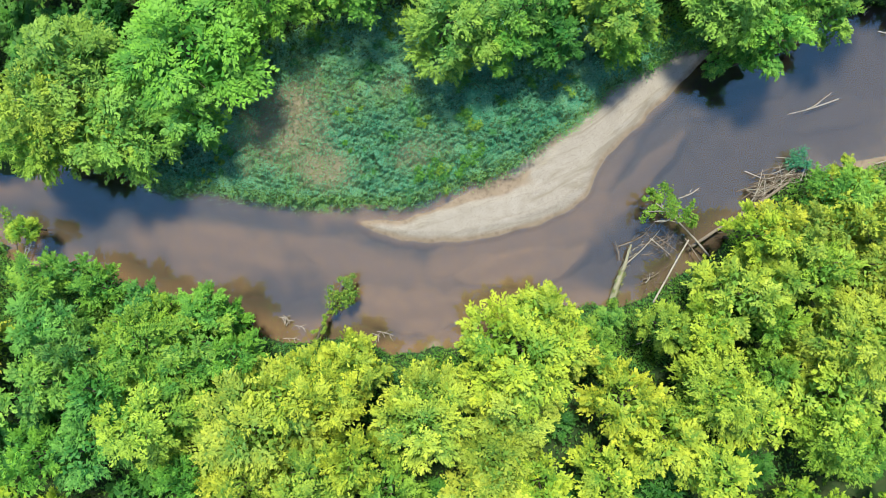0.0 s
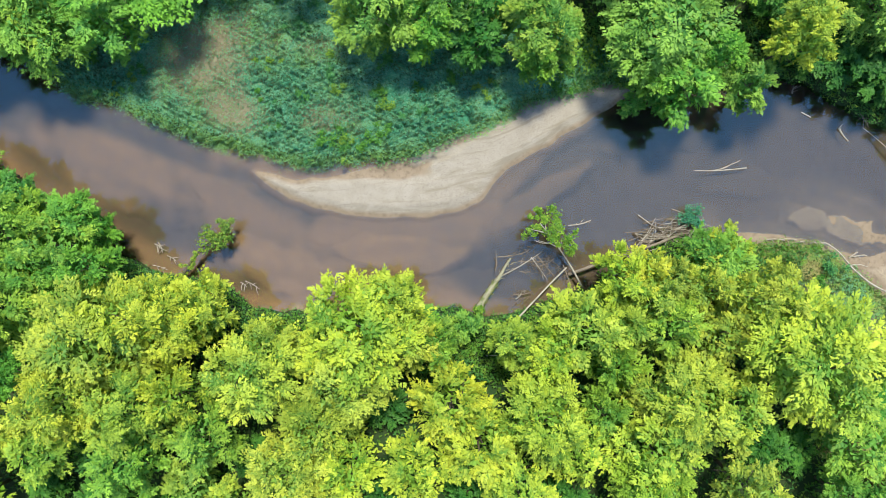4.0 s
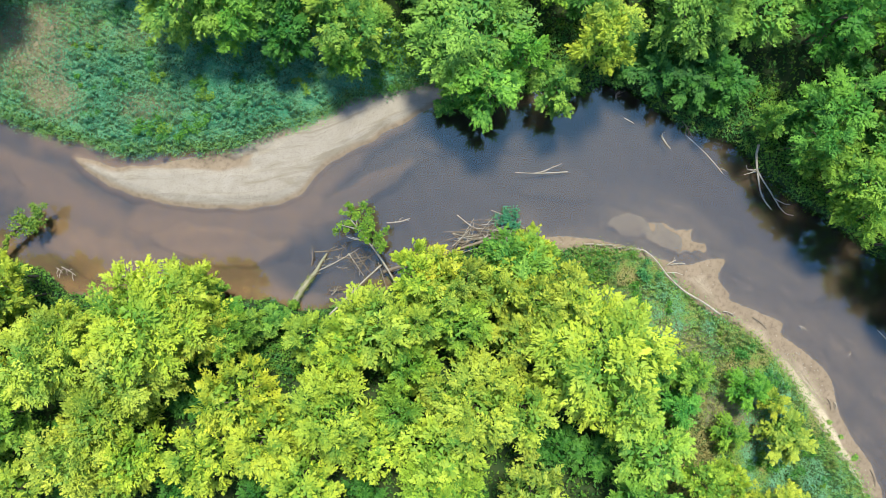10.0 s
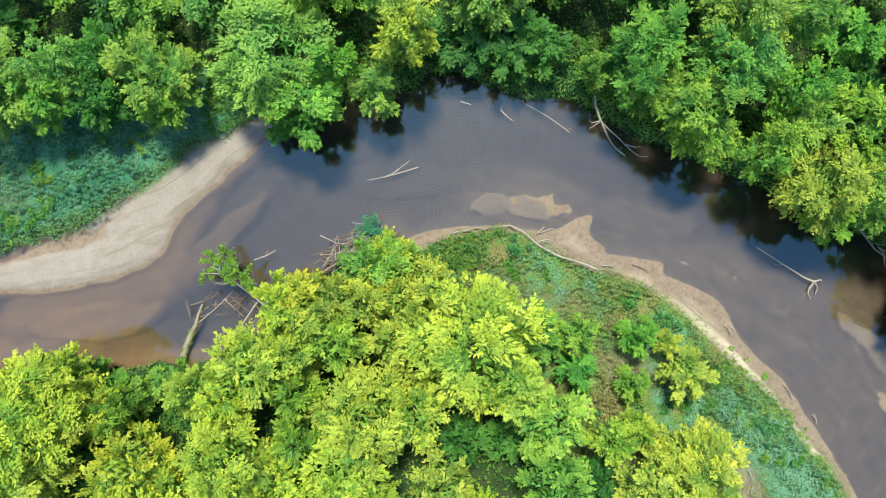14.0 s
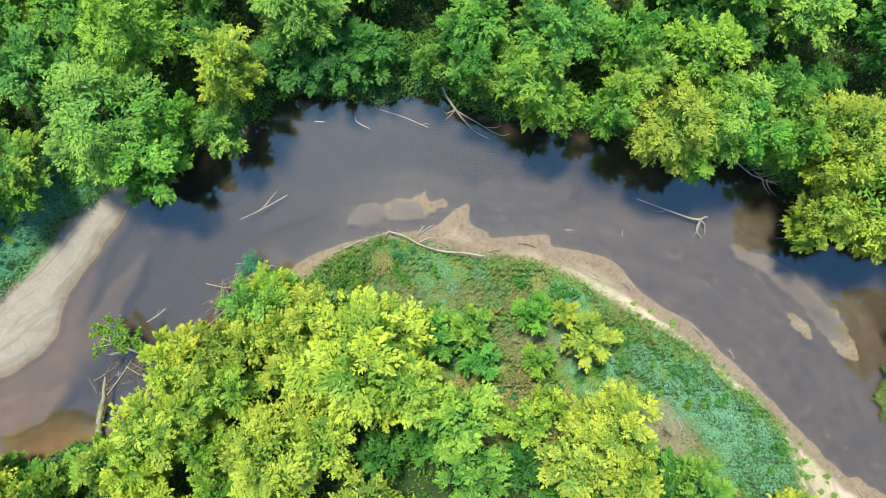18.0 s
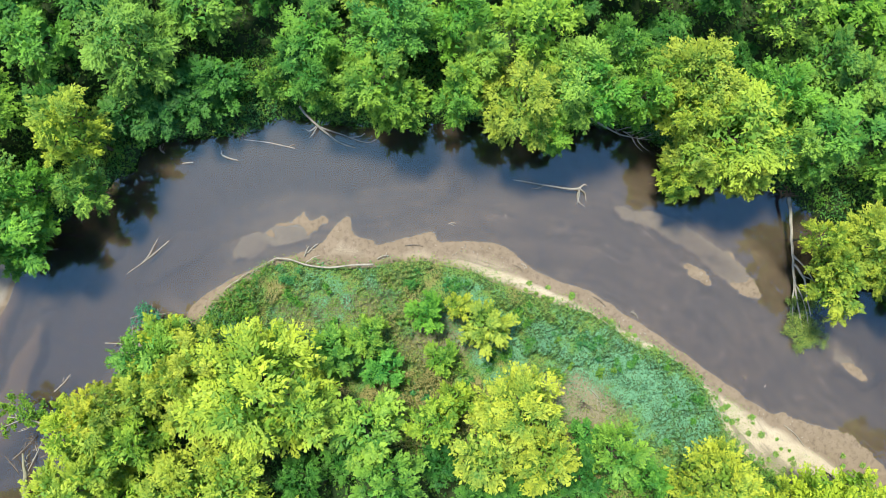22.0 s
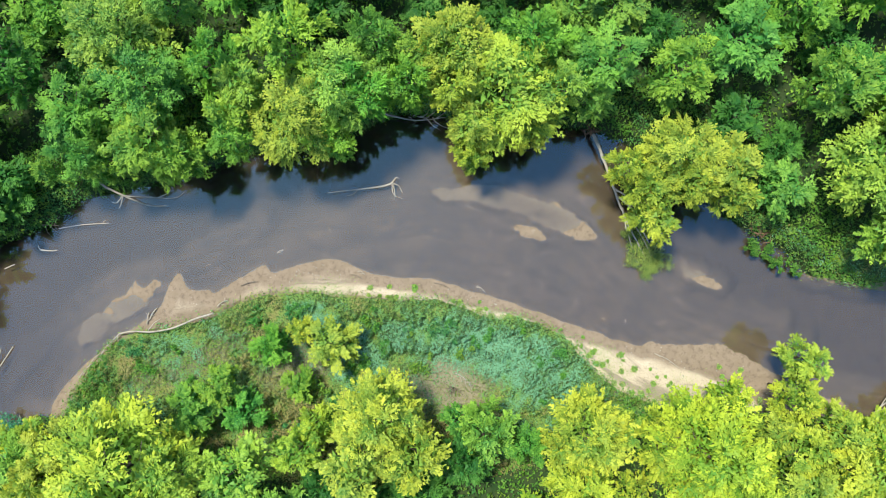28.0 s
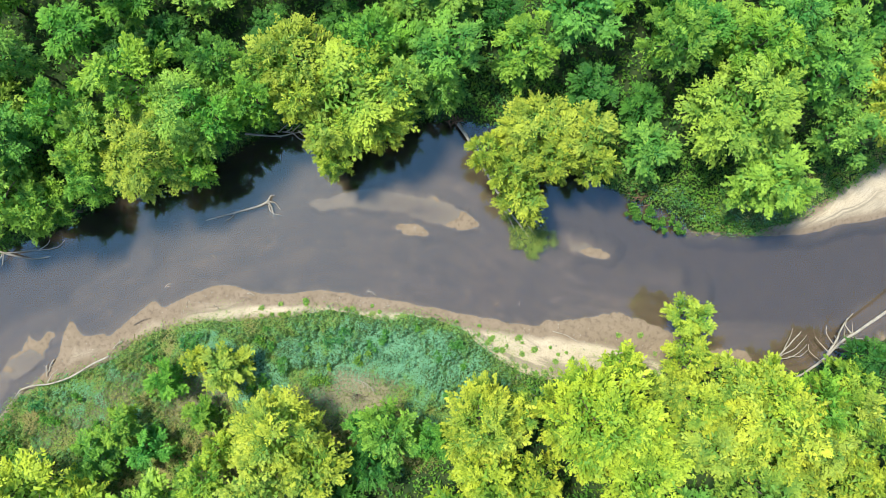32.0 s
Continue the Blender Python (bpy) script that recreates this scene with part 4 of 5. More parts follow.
def arrays(me):
    v, f = np.empty(len(me.vertices) * 3, np.float32), np.empty(len(me.loops), np.int32)
    t = np.empty(len(me.vertices), np.float32)
    me.vertices.foreach_get("co", v), me.loops.foreach_get("vertex_index", f), me.attributes["tone"].data.foreach_get("value", t)
    return v.reshape(-1, 3), f.reshape(-1, 3), t


# trees near the bend that the wood looks down on
BEND = smooth_line([(-4, 0), (28, 3), (43, 6), (60, 1), (76, -10)])
CROWNS, FINE = [arrays(k[2]) for k in PLAIN], [arrays(k[2]) for k in MEDIUM]
near_fill = 0


def far_tree(x, y, h, r, shape, low=False):
    """One crown and stem of the joined wood."""
    planted.append((x, y, r))
    v, f, tones = shape
    a = pool.uniform(0, 6.28)
    q = np.column_stack([(v[:, 0] * math.cos(a) - v[:, 1] * math.sin(a)) * r / 3 + x, (v[:, 0] * math.sin(a) + v[:, 1] * math.cos(a)) * r / 3 + y, v[:, 2] * h / 11 + 0.8])
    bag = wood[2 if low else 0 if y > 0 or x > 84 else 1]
    bag[1].append(f + sum(len(w) for w in bag[0]))
    bag[0].append(q), bag[2].append(np.where(tones < 0, tones, np.clip(tones + pool.uniform(-0.3, 0.2), 0, 1)))
    stems.append(tube([(x, y, 0.2), (x, y, h * 0.5), (x + 0.2, y, h * 0.8)], (0.2, 0.14, 0.05), 6, len(stems)))


wood = [([], [], []), ([], [], []), ([], [], [])]
for (x, y), d, o in zip(spots, depth, open_land):
    hollow = any(math.hypot(x - a, y - b) < c + 1.6 for a, b, c in HOLLOWS)
    if d > -3.5 or d < -30 or o > -0.05 or hollow:
        continue
    if min((math.hypot(x - a, y - b) - 0.78 * (r + 2.9) for a, b, r in planted)) < 0:
        continue
    h, r = float(pool.uniform(9, 11.5)), float(pool.uniform(2.7, 3.3))
    if d > -12 and near_fill < 60:
        near_fill += 1
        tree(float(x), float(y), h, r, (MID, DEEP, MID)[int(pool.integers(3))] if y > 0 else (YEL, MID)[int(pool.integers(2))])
        continue
    far_tree(x, y, h, r, (FINE if d > -12 or np.hypot(*(BEND - (x, y)).T).min() < 29 else CROWNS)[int(pool.integers(3))])
# low crowns in the gaps, their dark colour standing for the gaps' shade
for (x, y), d, o in zip(spots, depth, open_land):
    if -26 < d < -6 and o < -0.05 and min((math.hypot(x - a, y - b) - 0.72 * (r + 1.9) for a, b, r in planted)) > 0:
        far_tree(x, y, float(pool.uniform(3.5, 6.5)), float(pool.uniform(1.8, 2.5)), (FINE if np.hypot(*(BEND - (x, y)).T).min() < 27 else CROWNS)[int(pool.integers(3))], True)
far_wood = tagged(new("far_wood"), "dense green broadleaf wood stretching back from the river", "woodland", kind="stuff")
# north crowns greener, south yellower: the sun's side is in the colour
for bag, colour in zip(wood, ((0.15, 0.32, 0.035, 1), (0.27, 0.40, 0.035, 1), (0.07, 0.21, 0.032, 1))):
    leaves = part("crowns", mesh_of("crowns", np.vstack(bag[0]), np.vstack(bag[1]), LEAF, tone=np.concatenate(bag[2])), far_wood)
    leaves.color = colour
part("trunks", poly_mesh("trunks", stems, BARK), far_wood)


# ---- low plants ----
def scatter(rng, n, box, keep, fuzz=0.16):
    P = np.column_stack([rng.uniform(box[0], box[1], n), rng.uniform(box[2], box[3], n)])
    z, sand, d = sample(P)
    k = keep(P, z, sand, d)
    return P[k] + rng.normal(size=(k.sum(), 2)) * fuzz, z[k], d[k]


def low_plants(name, label, category, rng, P, z, tall, size, material, tone, tilt=0.6, ratio=0.55, lean=None, low=0.15):
    n = len(P)
    at = np.column_stack([P, z + tall * rng.uniform(low, 1.0, n)])
    nor = np.array([0, 0, 1.0]) + rng.normal(size=(n, 3)) * tilt
    if lean is not None:
        nor[:, :2] -= lean
    v, f = slips(rng, at, nor, size * rng.uniform(0.6, 1.3, n), ratio * 1.15)
    return tagged(new(name, mesh_of(name, v, f, material, tone=np.repeat(tone, 3))), label, category, kind="stuff")


rng = np.random.default_rng(21)


def herb_keep(P, z, sand, d):
    near_bank = (d > -1.6) & (d < 0.05)
    return (d < 0.3) & (sand + rng.uniform(-0.5, 0.5, len(P)) < 0.62) & ((in_meadow(P, 1.25) > 0) | near_bank) & (rng.uniform(size=len(P)) > 0.93 * dry_land(P))


def mound(P):
    """Height of the herbs, in low mounds."""
    return 0.15 + 0.85 * np.clip(wobble(P, 0.8, 14) * 0.75 + wobble(P, 2.2, 15) * 0.5 + wobble(P, 5.0, 18) * 0.4 + 0.2, 0, 1.3)


for box, n in (((-30, 22, 2, 20), 380000), ((33, 82, -27, 10), 500000), ((86, 108, -34, -14), 60000)):
    P, z, d = scatter(rng, n, box, herb_keep, 0.28)
    patch = wobble(P, 0.3, 12) * 0.6 + wobble(P, 1.0, 13) * 0.5 + wobble(P, 2.6, 16) * 0.35
    height = mound(P)
    lean = np.column_stack([(mound(P + (0.15, 0)) - height) / 0.15, (mound(P + (0, 0.15)) - height) / 0.15])
    shore = np.exp(-(((d + 3.2) / 2.2) ** 2)) * smoothstep(P[:, 0], 48, 64)
    base = 0.86 + 0.2 * patch if box[0] < 0 else 0.2 + 0.08 * smoothstep(P[:, 0], 45, 62) + 0.3 * shore + 0.6 * patch if box[0] < 80 else 0.36 + 0.7 * patch
    base = np.where(d > -0.9, base * 0.4 + 0.2, base) - 0.12 * smoothstep(-d, 7, 10)
    low_plants("meadow_herbs", "dense blue-green nettles and herbs on the flood meadow", "herbs", rng, P, z, height, 0.16, HERB, np.clip(base + rng.normal(size=len(P)) * 0.14, 0, 1 if box[0] < 0 else 0.78), 0.38, 0.5, lean, 0.6)
for box, n in (((-22, 4, 2, 18), 70000), ((40, 70, -18, 6), 70000)):
    P, z, d = scatter(rng, n, box, lambda P, z, sand, d: (d < -0.5) & (rng.uniform(size=len(P)) < dry_land(P)))
    low_plants("dry_grass", "thin straw-coloured dry grass on the meadow", "grass", rng, P, z, 0.3, 0.17, DRY, np.zeros(len(P)), 0.8, 0.25)
P, z, d = scatter(rng, 200000, (-46, 114, -50, 36), lambda P, z, sand, d: (d < -0.2) & (d > -21) & (sand < 0.5) & (in_meadow(P, 1.05) < 0))
low_plants("undergrowth", "dark green shrubs and creepers under the trees", "shrubs", rng, P, z, 0.5 + 1.1 * np.clip(wobble(P, 0.9, 17) + 0.3, 0, 1.5), 0.3, UNDER, np.zeros(len(P)), 0.8, 0.6)
for box, n in (((-40, 34, -16, 3), 170000), ((16, 92, 4, 28), 190000), ((70, 106, -46, 6), 120000)):
    P, z, d = scatter(rng, n, box, lambda P, z, sand, d: (d < 0.15) & (d > -5.5) & (sand < 0.7) & (in_meadow(P, 1.05) < 0))
    low_plants("bank_creepers", "thick green creepers and brambles draping the river bank", "shrubs", rng, P, z, 0.5 + 1.6 * np.clip(wobble(P, 0.9, 17) + 0.3, 0, 1.5), 0.19, UNDER, np.zeros(len(P)), 0.85, 0.6)


# ---- dead wood, debris and small plants ----
def deadwood(name, label, category, pts, r0, r1, material, branches=(), seed=1, group=""):
    """A bent stem through pts, with branches (points, thick, thin) as parts."""
    line = smooth_line(pts, steps=4)
    r = np.random.default_rng(seed)
    line = line + r.normal(size=line.shape) * r0 * 0.12
    foot = Vector(pts[0])
    ob = tagged(new(name), label, category, group)
    ob.location = foot
    stem = part("stem", poly_mesh("stem", [tube(line - np.array(foot), np.linspace(r0, r1, len(line)), 8, seed)], material), ob)
    for i, (bp, b0, b1) in enumerate(branches):
        bl = smooth_line(bp, steps=3)
        bl = bl + r.normal(size=bl.shape) * b0 * 0.25
        part("branch", poly_mesh("branch", [tube(bl - np.array(foot), np.linspace(b0, b1, len(bl)), 6, seed + i)], material), stem)
    return ob


def clump(name, parent, at, radius, thick, n, size, hue, seed, material=None, lumps=None):
    """A loose ball of leaves as a part of parent (or a thing of its own)."""
    r = np.random.default_rng(seed)
    cores = r.normal(size=(lumps or max(n // 45, 2), 3)) * (0.0 if lumps == 1 else 1.0) * (radius * 0.48, radius * 0.48, thick * 0.4)
    p = np.repeat(cores, math.ceil(n / len(cores)), 0)[:n]
    p = p + r.normal(size=p.shape) * (radius * 0.17, radius * 0.17, thick * 0.22)
    v, f = blades(r, p, np.array([0, 0, 1.0]) + r.normal(size=p.shape) * 0.6, size * r.uniform(0.6, 1.25, len(p)))
    ob = new(name, mesh_of(name, v, f, material or LEAF, tone=np.repeat(r.uniform(0, 0.4 if material else 1, len(p)), 4)))
    ob.color = (*hue, 1)
    if parent:
        ob.parent = parent
        ob.location = Vector(at) - parent.location
    else:
        ob.location = at
    return ob


def fork(a, b, n, spread, length, seed, lift=0.2):
    """Side branches off the line from a to b."""
    r = np.random.default_rng(seed)
    a, b = np.array(a, float), np.array(b, float)
    w = (b - a) / np.linalg.norm(b - a)
    out = []
    for i in range(n):
        s = a + (b - a) * (0.35 + 0.6 * i / max(n, 1)) * r.uniform(0.9, 1.05)
        k = (1 if i % 2 else -1) * spread * r.uniform(0.6, 1.2)
        d = np.array([w[0] * math.cos(k) - w[1] * math.sin(k), w[0] * math.sin(k) + w[1] * math.cos(k), lift * r.uniform(-0.3, 1)])
        L = length * r.uniform(0.5, 1.1)
        m = s + d * L * 0.5 + r.normal(size=3) * 0.08 * L
        out.append(([tuple(s), tuple(m), tuple(s + d * L)], 0.045 * length ** 0.5, 0.015))
    return out


# white stick stranded in mid river
deadwood("driftwood_branch", "bleached forked branch stranded in mid river", "driftwood", [(29.3, 11.45, 0.05), (31.3, 11.95, 0.12), (33.6, 12.75, 0.1)], 0.03, 0.055, DEAD,
         [([(31.2, 11.95, 0.1), (32.0, 12.5, 0.25), (32.9, 13.25, 0.35)], 0.05, 0.02), ([(30.9, 11.85, 0.1), (31.9, 12.35, 0.2), (32.3, 12.9, 0.3)], 0.04, 0.015)], 3)
# pale sticks by the north-east bank
deadwood("driftwood_branch", "short bleached branch lying in the shallows", "driftwood", [(40.45, 17.95, 0.1), (40.9, 17.5, 0.1), (41.5, 17.1, 0.05)], 0.07, 0.05, DEAD, [([(40.7, 17.7, 0.1), (40.45, 18.0, 0.2), (40.6, 18.3, 0.3)], 0.05, 0.02)], 4)
deadwood("driftwood_branch", "thin bleached branch half sunk in the river", "driftwood", [(42.6, 18.6, -0.25), (44.6, 17.5, 0.02), (46.4, 16.3, 0.05)], 0.03, 0.04, DEAD, [([(46.0, 16.6, 0.05), (46.3, 16.65, 0.15), (46.6, 16.5, 0.2)], 0.03, 0.015)], 5)
deadwood("driftwood_branch", "short pale stick floating near the bank", "driftwood", [(37.0, 18.5, 0.04), (37.5, 18.4, 0.05), (37.9, 18.3, 0.03)], 0.05, 0.04, DEAD, (), 6)
deadwood("driftwood_branch", "twisted grey root snag at the bank foot", "driftwood", [(35.9, 19.9, 0.0), (35.75, 20.2, 0.25), (35.95, 20.5, 0.5)], 0.07, 0.04, BROWN, fork((35.9, 19.8, 0), (35.9, 20.5, 0.4), 4, 0.9, 0.6, 7), 7)
deadwood("driftwood_branch", "tangled grey roots washed out of the bank", "driftwood", [(41.8, 19.6, 0.3), (42.4, 19.1, 0.2), (42.9, 18.7, 0.05)], 0.07, 0.04, BROWN, fork((41.6, 19.6, 0.2), (42.9, 18.8, 0.05), 6, 1.0, 0.9, 8), 8)
# dead branch leaning from the north bank
deadwood("dead_tree", "bare grey dead tree leaning from the bank into water", "dead tree", [(48.2, 19.2, 1.3), (48.5, 18.2, 0.8), (49.4, 16.5, 0.35), (50.2, 15.3, 0.1), (51.3, 14.5, -0.05)], 0.11, 0.05, DEAD,
         [([(48.9, 17.3, 0.6), (50.2, 16.2, 0.4), (51.4, 15.2, 0.25), (52.4, 14.5, 0.15), (53.2, 14.5, 0.1)], 0.075, 0.03), ([(51.2, 15.4, 0.3), (52.0, 15.2, 0.4), (52.5, 15.3, 0.5)], 0.05, 0.02),
          ([(48.8, 17.3, 0.6), (48.2, 17.1, 0.6), (47.9, 17.4, 0.7)], 0.06, 0.02), ([(48.9, 17.2, 0.6), (48.3, 16.8, 0.5), (48.0, 16.6, 0.5)], 0.05, 0.02)], 9)
# grey snag with roots, on the shoal
deadwood("driftwood_log", "grey snag with upturned roots aground in the river", "driftwood", [(62.84, 7.14, 0.0), (65.0, 5.85, 0.12), (67.0, 4.7, 0.2), (67.9, 4.4, 0.35)], 0.035, 0.11, DEAD,
         [([(67.7, 4.4, 0.3), (67.6, 3.9, 0.1), (67.1, 3.2, -0.1)], 0.1, 0.03), ([(67.8, 4.4, 0.3), (68.1, 3.9, 0.2), (68.0, 3.2, 0.0)], 0.08, 0.03), ([(67.8, 4.4, 0.3), (68.3, 4.6, 0.3), (68.5, 4.4, 0.1)], 0.08, 0.03),
          ([(67.6, 4.2, 0.2), (67.3, 3.6, 0.2), (67.7, 2.8, 0.0)], 0.06, 0.02), ([(65.2, 5.8, 0.1), (64.6, 5.7, 0.2), (64.0, 5.9, 0.25)], 0.04, 0.015)], 10)
# long pole on the point and wrack at its foot
deadwood("driftwood_log", "long grey barkless log on the grassy bank edge", "driftwood", [(41.7, 8.1, 0.55), (42.7, 7.6, 0.75), (44.0, 6.6, 0.95), (45.6, 5.75, 1.0), (47.5, 5.25, 1.0), (49.2, 4.65, 0.95)], 0.06, 0.095, DEAD,
         [([(41.8, 8.1, 0.5), (41.4, 8.1, 0.4), (41.2, 7.8, 0.5)], 0.06, 0.03), ([(43.9, 6.8, 0.9), (44.6, 7.0, 0.9), (45.3, 7.0, 0.8)], 0.05, 0.02)], 11)
for k, (a, b) in enumerate([((39.2, 7.6, 0.35), (40.6, 8.0, 0.35)), ((40.3, 7.8, 0.35), (41.5, 8.1, 0.4)), ((36.6, 7.2, 0.35), (38.2, 7.5, 0.35)), ((44.3, 7.6, 0.15), (45.4, 8.0, 0.15)), ((43.9, 7.4, 0.2), (44.6, 8.1, 0.15)),
                            ((49.6, 5.0, 0.3), (50.6, 4.9, 0.25)), ((37.8, 7.5, 0.3), (39.2, 7.8, 0.3))]):
    deadwood("driftwood_branch", "grey driftwood stick on the sandy point", "driftwood", [a, tuple((np.array(a) + b) / 2 + (0.05, 0.1, 0.04)), b], 0.05, 0.03, DEAD, fork(a, b, 2, 0.8, 0.4, 30 + k), 40 + k, "driftwood on the point")
# leaning mossy tree over the river
moss = deadwood("leaning_tree", "creeper-clad small tree leaning low over the water", "tree", [(-10.9, -8.6, 0.5), (-10.6, -7.7, 1.0), (-9.9, -6.1, 1.4), (-9.3, -4.9, 1.7), (-8.4, -3.8, 1.9)], 0.16, 0.05, BARK,
                fork((-10, -6.2, 1.4), (-8.4, -3.8, 1.8), 5, 0.7, 1.0, 12), 12)
for k in range(7):
    u = k / 6
    clump("creeper", moss, (-10.75 + 1.35 * u, -8.1 + 2.9 * u, 1.0 + 0.7 * u), 0.5 - 0.12 * u, 0.35, 240, 0.14, (0.25, 0.36, 0.05), 513 + k, None, 3)
clump("crown", moss, (-8.5, -4.0, 2.0), 1.2, 0.7, 800, 0.22, (0.17, 0.28, 0.04), 15)
clump("crown", moss, (-7.8, -2.9, 2.1), 0.8, 0.5, 420, 0.2, (0.17, 0.28, 0.05), 16)
for k, (a, b) in enumerate([((-13.9, -5.8, 0.05), (-13.2, -6.0, 0.1)), ((-13.6, -5.6, 0.05), (-13.0, -6.4, 0.05)), ((-12.6, -6.5, 0.03), (-11.7, -6.8, 0.05)), ((-6.0, -7.2, 0.05), (-5.3, -7.5, 0.1)), ((-5.6, -7.0, 0.05), (-4.2, -7.4, 0.02)),
                            ((-13.6, -7.6, 0.05), (-12.2, -7.7, 0.1)), ((-35.2, -0.8, 0.6), (-34.6, 0.6, 0.7)), ((-35.3, -0.6, 0.6), (-35.0, 0.9, 0.8))]):
    deadwood("driftwood_branch", "thin pale twigs caught in the shallow water", "driftwood", [a, tuple((np.array(a) + b) / 2 + (0.08, 0.06, 0.05)), b], 0.035, 0.02, DEAD, fork(a, b, 3, 0.9, 0.6, 50 + k), 60 + k, "twigs in the shallows")
left = deadwood("leaning_tree", "small green tree leaning out from the bank", "tree", [(-36.0, -2.2, 0.6), (-35.5, -0.6, 1.2), (-35.4, 1.4, 1.8)], 0.1, 0.04, BARK, (), 17)
clump("crown", left, (-35.4, 1.7, 2.0), 1.3, 0.7, 600, 0.23, (0.15, 0.28, 0.03), 18)

# the drowned sapling and its debris
sap = deadwood("leaning_tree", "half-fallen leafy tree rising from a debris raft", "tree", [(22.4, -0.6, 0.7), (20.9, 0.9, 1.4), (19.6, 2.0, 2.1), (18.4, 3.0, 2.6), (17.3, 3.7, 2.9)], 0.10, 0.03, DEAD,
               fork((20.6, 1.2, 1.5), (17.4, 3.6, 2.8), 7, 0.75, 1.7, 19), 19)
for k, (x, y, r) in enumerate([(18.9, 3.6, 1.0), (17.7, 3.9, 1.0), (17.0, 3.0, 0.8), (18.4, 4.6, 0.9), (19.9, 3.0, 0.9), (20.3, 2.2, 0.7), (16.9, 4.3, 0.6), (19.0, 2.6, 0.7)]):
    clump("foliage", sap, (x, y, 2.6), r, 0.5, 230, 0.24, (0.17, 0.31, 0.035), 70 + k)
deadwood("driftwood_log", "pale straight barkless pole resting on the bank", "driftwood", [(17.6, -4.5, 1.0), (19.1, -1.8, 1.0), (20.6, 0.8, 0.9)], 0.085, 0.07, DEAD, (), 20)
mossy = deadwood("driftwood_log", "short thick log capped with yellow moss", "driftwood", [(14.3, -4.4, 0.2), (14.7, -3.2, 0.3), (15.2, -1.8, 0.35), (15.5, -0.9, 0.4), (15.9, 0.4, 0.5)], 0.33, 0.07, MOSSY,
                 fork((14.9, -2.6, 0.3), (16.3, 0.5, 0.5), 5, 0.9, 0.9, 21), 21)
for k, (x, y) in enumerate([(14.55, -3.6), (14.85, -2.8), (15.1, -2.1)]):
    clump("moss", mossy, (x, y, 0.48), 0.9, 0.2, 340, 0.11, (0.22, 0.25, 0.09), 220 + k, None, 1)
clump("weeds", mossy, (14.4, -4.5, 0.45), 1.1, 0.6, 420, 0.2, (0.16, 0.30, 0.04), 23, None, 1)
for k, (a, b) in enumerate([((15.0, -1.7, 0.15), (18.4, 1.6, 0.2)), ((14.8, 0.2, 0.3), (17.2, 1.3, 0.25)), ((16.6, 0.3, 0.1), (19.2, 1.0, 0.2)), ((17.6, 0.9, 0.15), (19.4, -0.6, 0.1)), ((18.0, 1.2, 0.15), (19.9, -0.2, 0.15)),
                            ((16.9, -2.6, 0.1), (18.4, -1.9, 0.3)), ((17.2, -2.9, 0.1), (17.5, -2.0, 0.4)), ((20.3, 0.9, 0.9), (22.3, -2.2, 0.9)), ((16.9, -0.5, 0.02), (17.8, -0.3, 0.03)), ((20.0, 4.3, 0.1), (21.8, 5.2, 0.05)),
                            ((18.3, 0.2, 0.1), (19.6, 1.4, 0.3)), ((14.9, -1.0, 0.3), (14.5, 0.7, 0.6))]):
    deadwood("driftwood_branch", "brown broken branch in the flooded debris raft", "driftwood", [a, tuple((np.array(a) + b) / 2 + (0.1, -0.08, 0.08)), b], 0.055, 0.025, BROWN if k % 3 else DEAD, fork(a, b, 3, 0.7, 0.5, 80 + k), 90 + k, "debris raft")
raft = tagged(new("driftwood_twigs"), "tangle of fine grey twigs caught in the debris raft", "driftwood", kind="stuff")
tr = np.random.default_rng(91)
heap = []
for i in range(100):
    x, y = ((19.2, 1.2), (18.6, -0.2), (17.6, -2.6), (17.0, 1.3), (20.6, 0.6))[i % 5]
    x, y, a, L = x + tr.normal() * 0.55, y + tr.normal() * 0.4, tr.uniform(0, 6.28), tr.uniform(0.4, 1.3)
    z = tr.uniform(0.05, 0.6)
    heap.append(tube(bent((x, y, z), (x + math.cos(a) * L, y + math.sin(a) * L, z + tr.uniform(-0.1, 0.4)), 4, 0.05, 0.08, i), (0.018, 0.015, 0.012, 0.008), 4, i))
part("twigs", poly_mesh("twigs", heap, BROWN), raft)
# the log jam
jam = np.random.default_rng(33)
deadwood("driftwood_log", "long brown fallen trunk bridging bank and log jam", "driftwood", [(20.9, 0.2, 0.75), (23.6, 2.0, 0.8), (26.9, 4.1, 0.8), (29.0, 5.6, 0.7)], 0.15, 0.11, BROWN, fork((21, 0.2, 0.7), (27, 4, 0.8), 6, 0.9, 1.0, 24), 24)
for k in range(85):
    u, w = jam.uniform(0, 1), jam.normal() * 0.55
    c = np.array([26.4, 4.6, 0]) * (1 - u) + np.array([30.6, 6.9, 0]) * u + np.array([-0.45, 0.85, 0]) * w
    a = radians(32) + jam.normal() * 0.6
    L = jam.uniform(1.1, 3.4)
    z = 0.15 + 0.75 * math.exp(-w * w * 1.5) * jam.uniform(0.3, 1)
    d = np.array([math.cos(a), math.sin(a), jam.normal() * 0.06]) * L / 2
    p, q = c - d, c + d
    p[2], q[2] = z - d[2], z + d[2]
    deadwood("driftwood_branch", "grey-brown weathered stick in the log jam", "driftwood", [tuple(p), tuple((p + q) / 2 + (jam.normal() * 0.08, jam.normal() * 0.12, 0.04)), tuple(q)], jam.uniform(0.02, 0.06), 0.015, (DEAD, BROWN, BROWN)[k % 3], fork(p, q, 1, 0.6, 0.5, 300 + k) if k % 4 == 0 else (), 200 + k, "log jam")
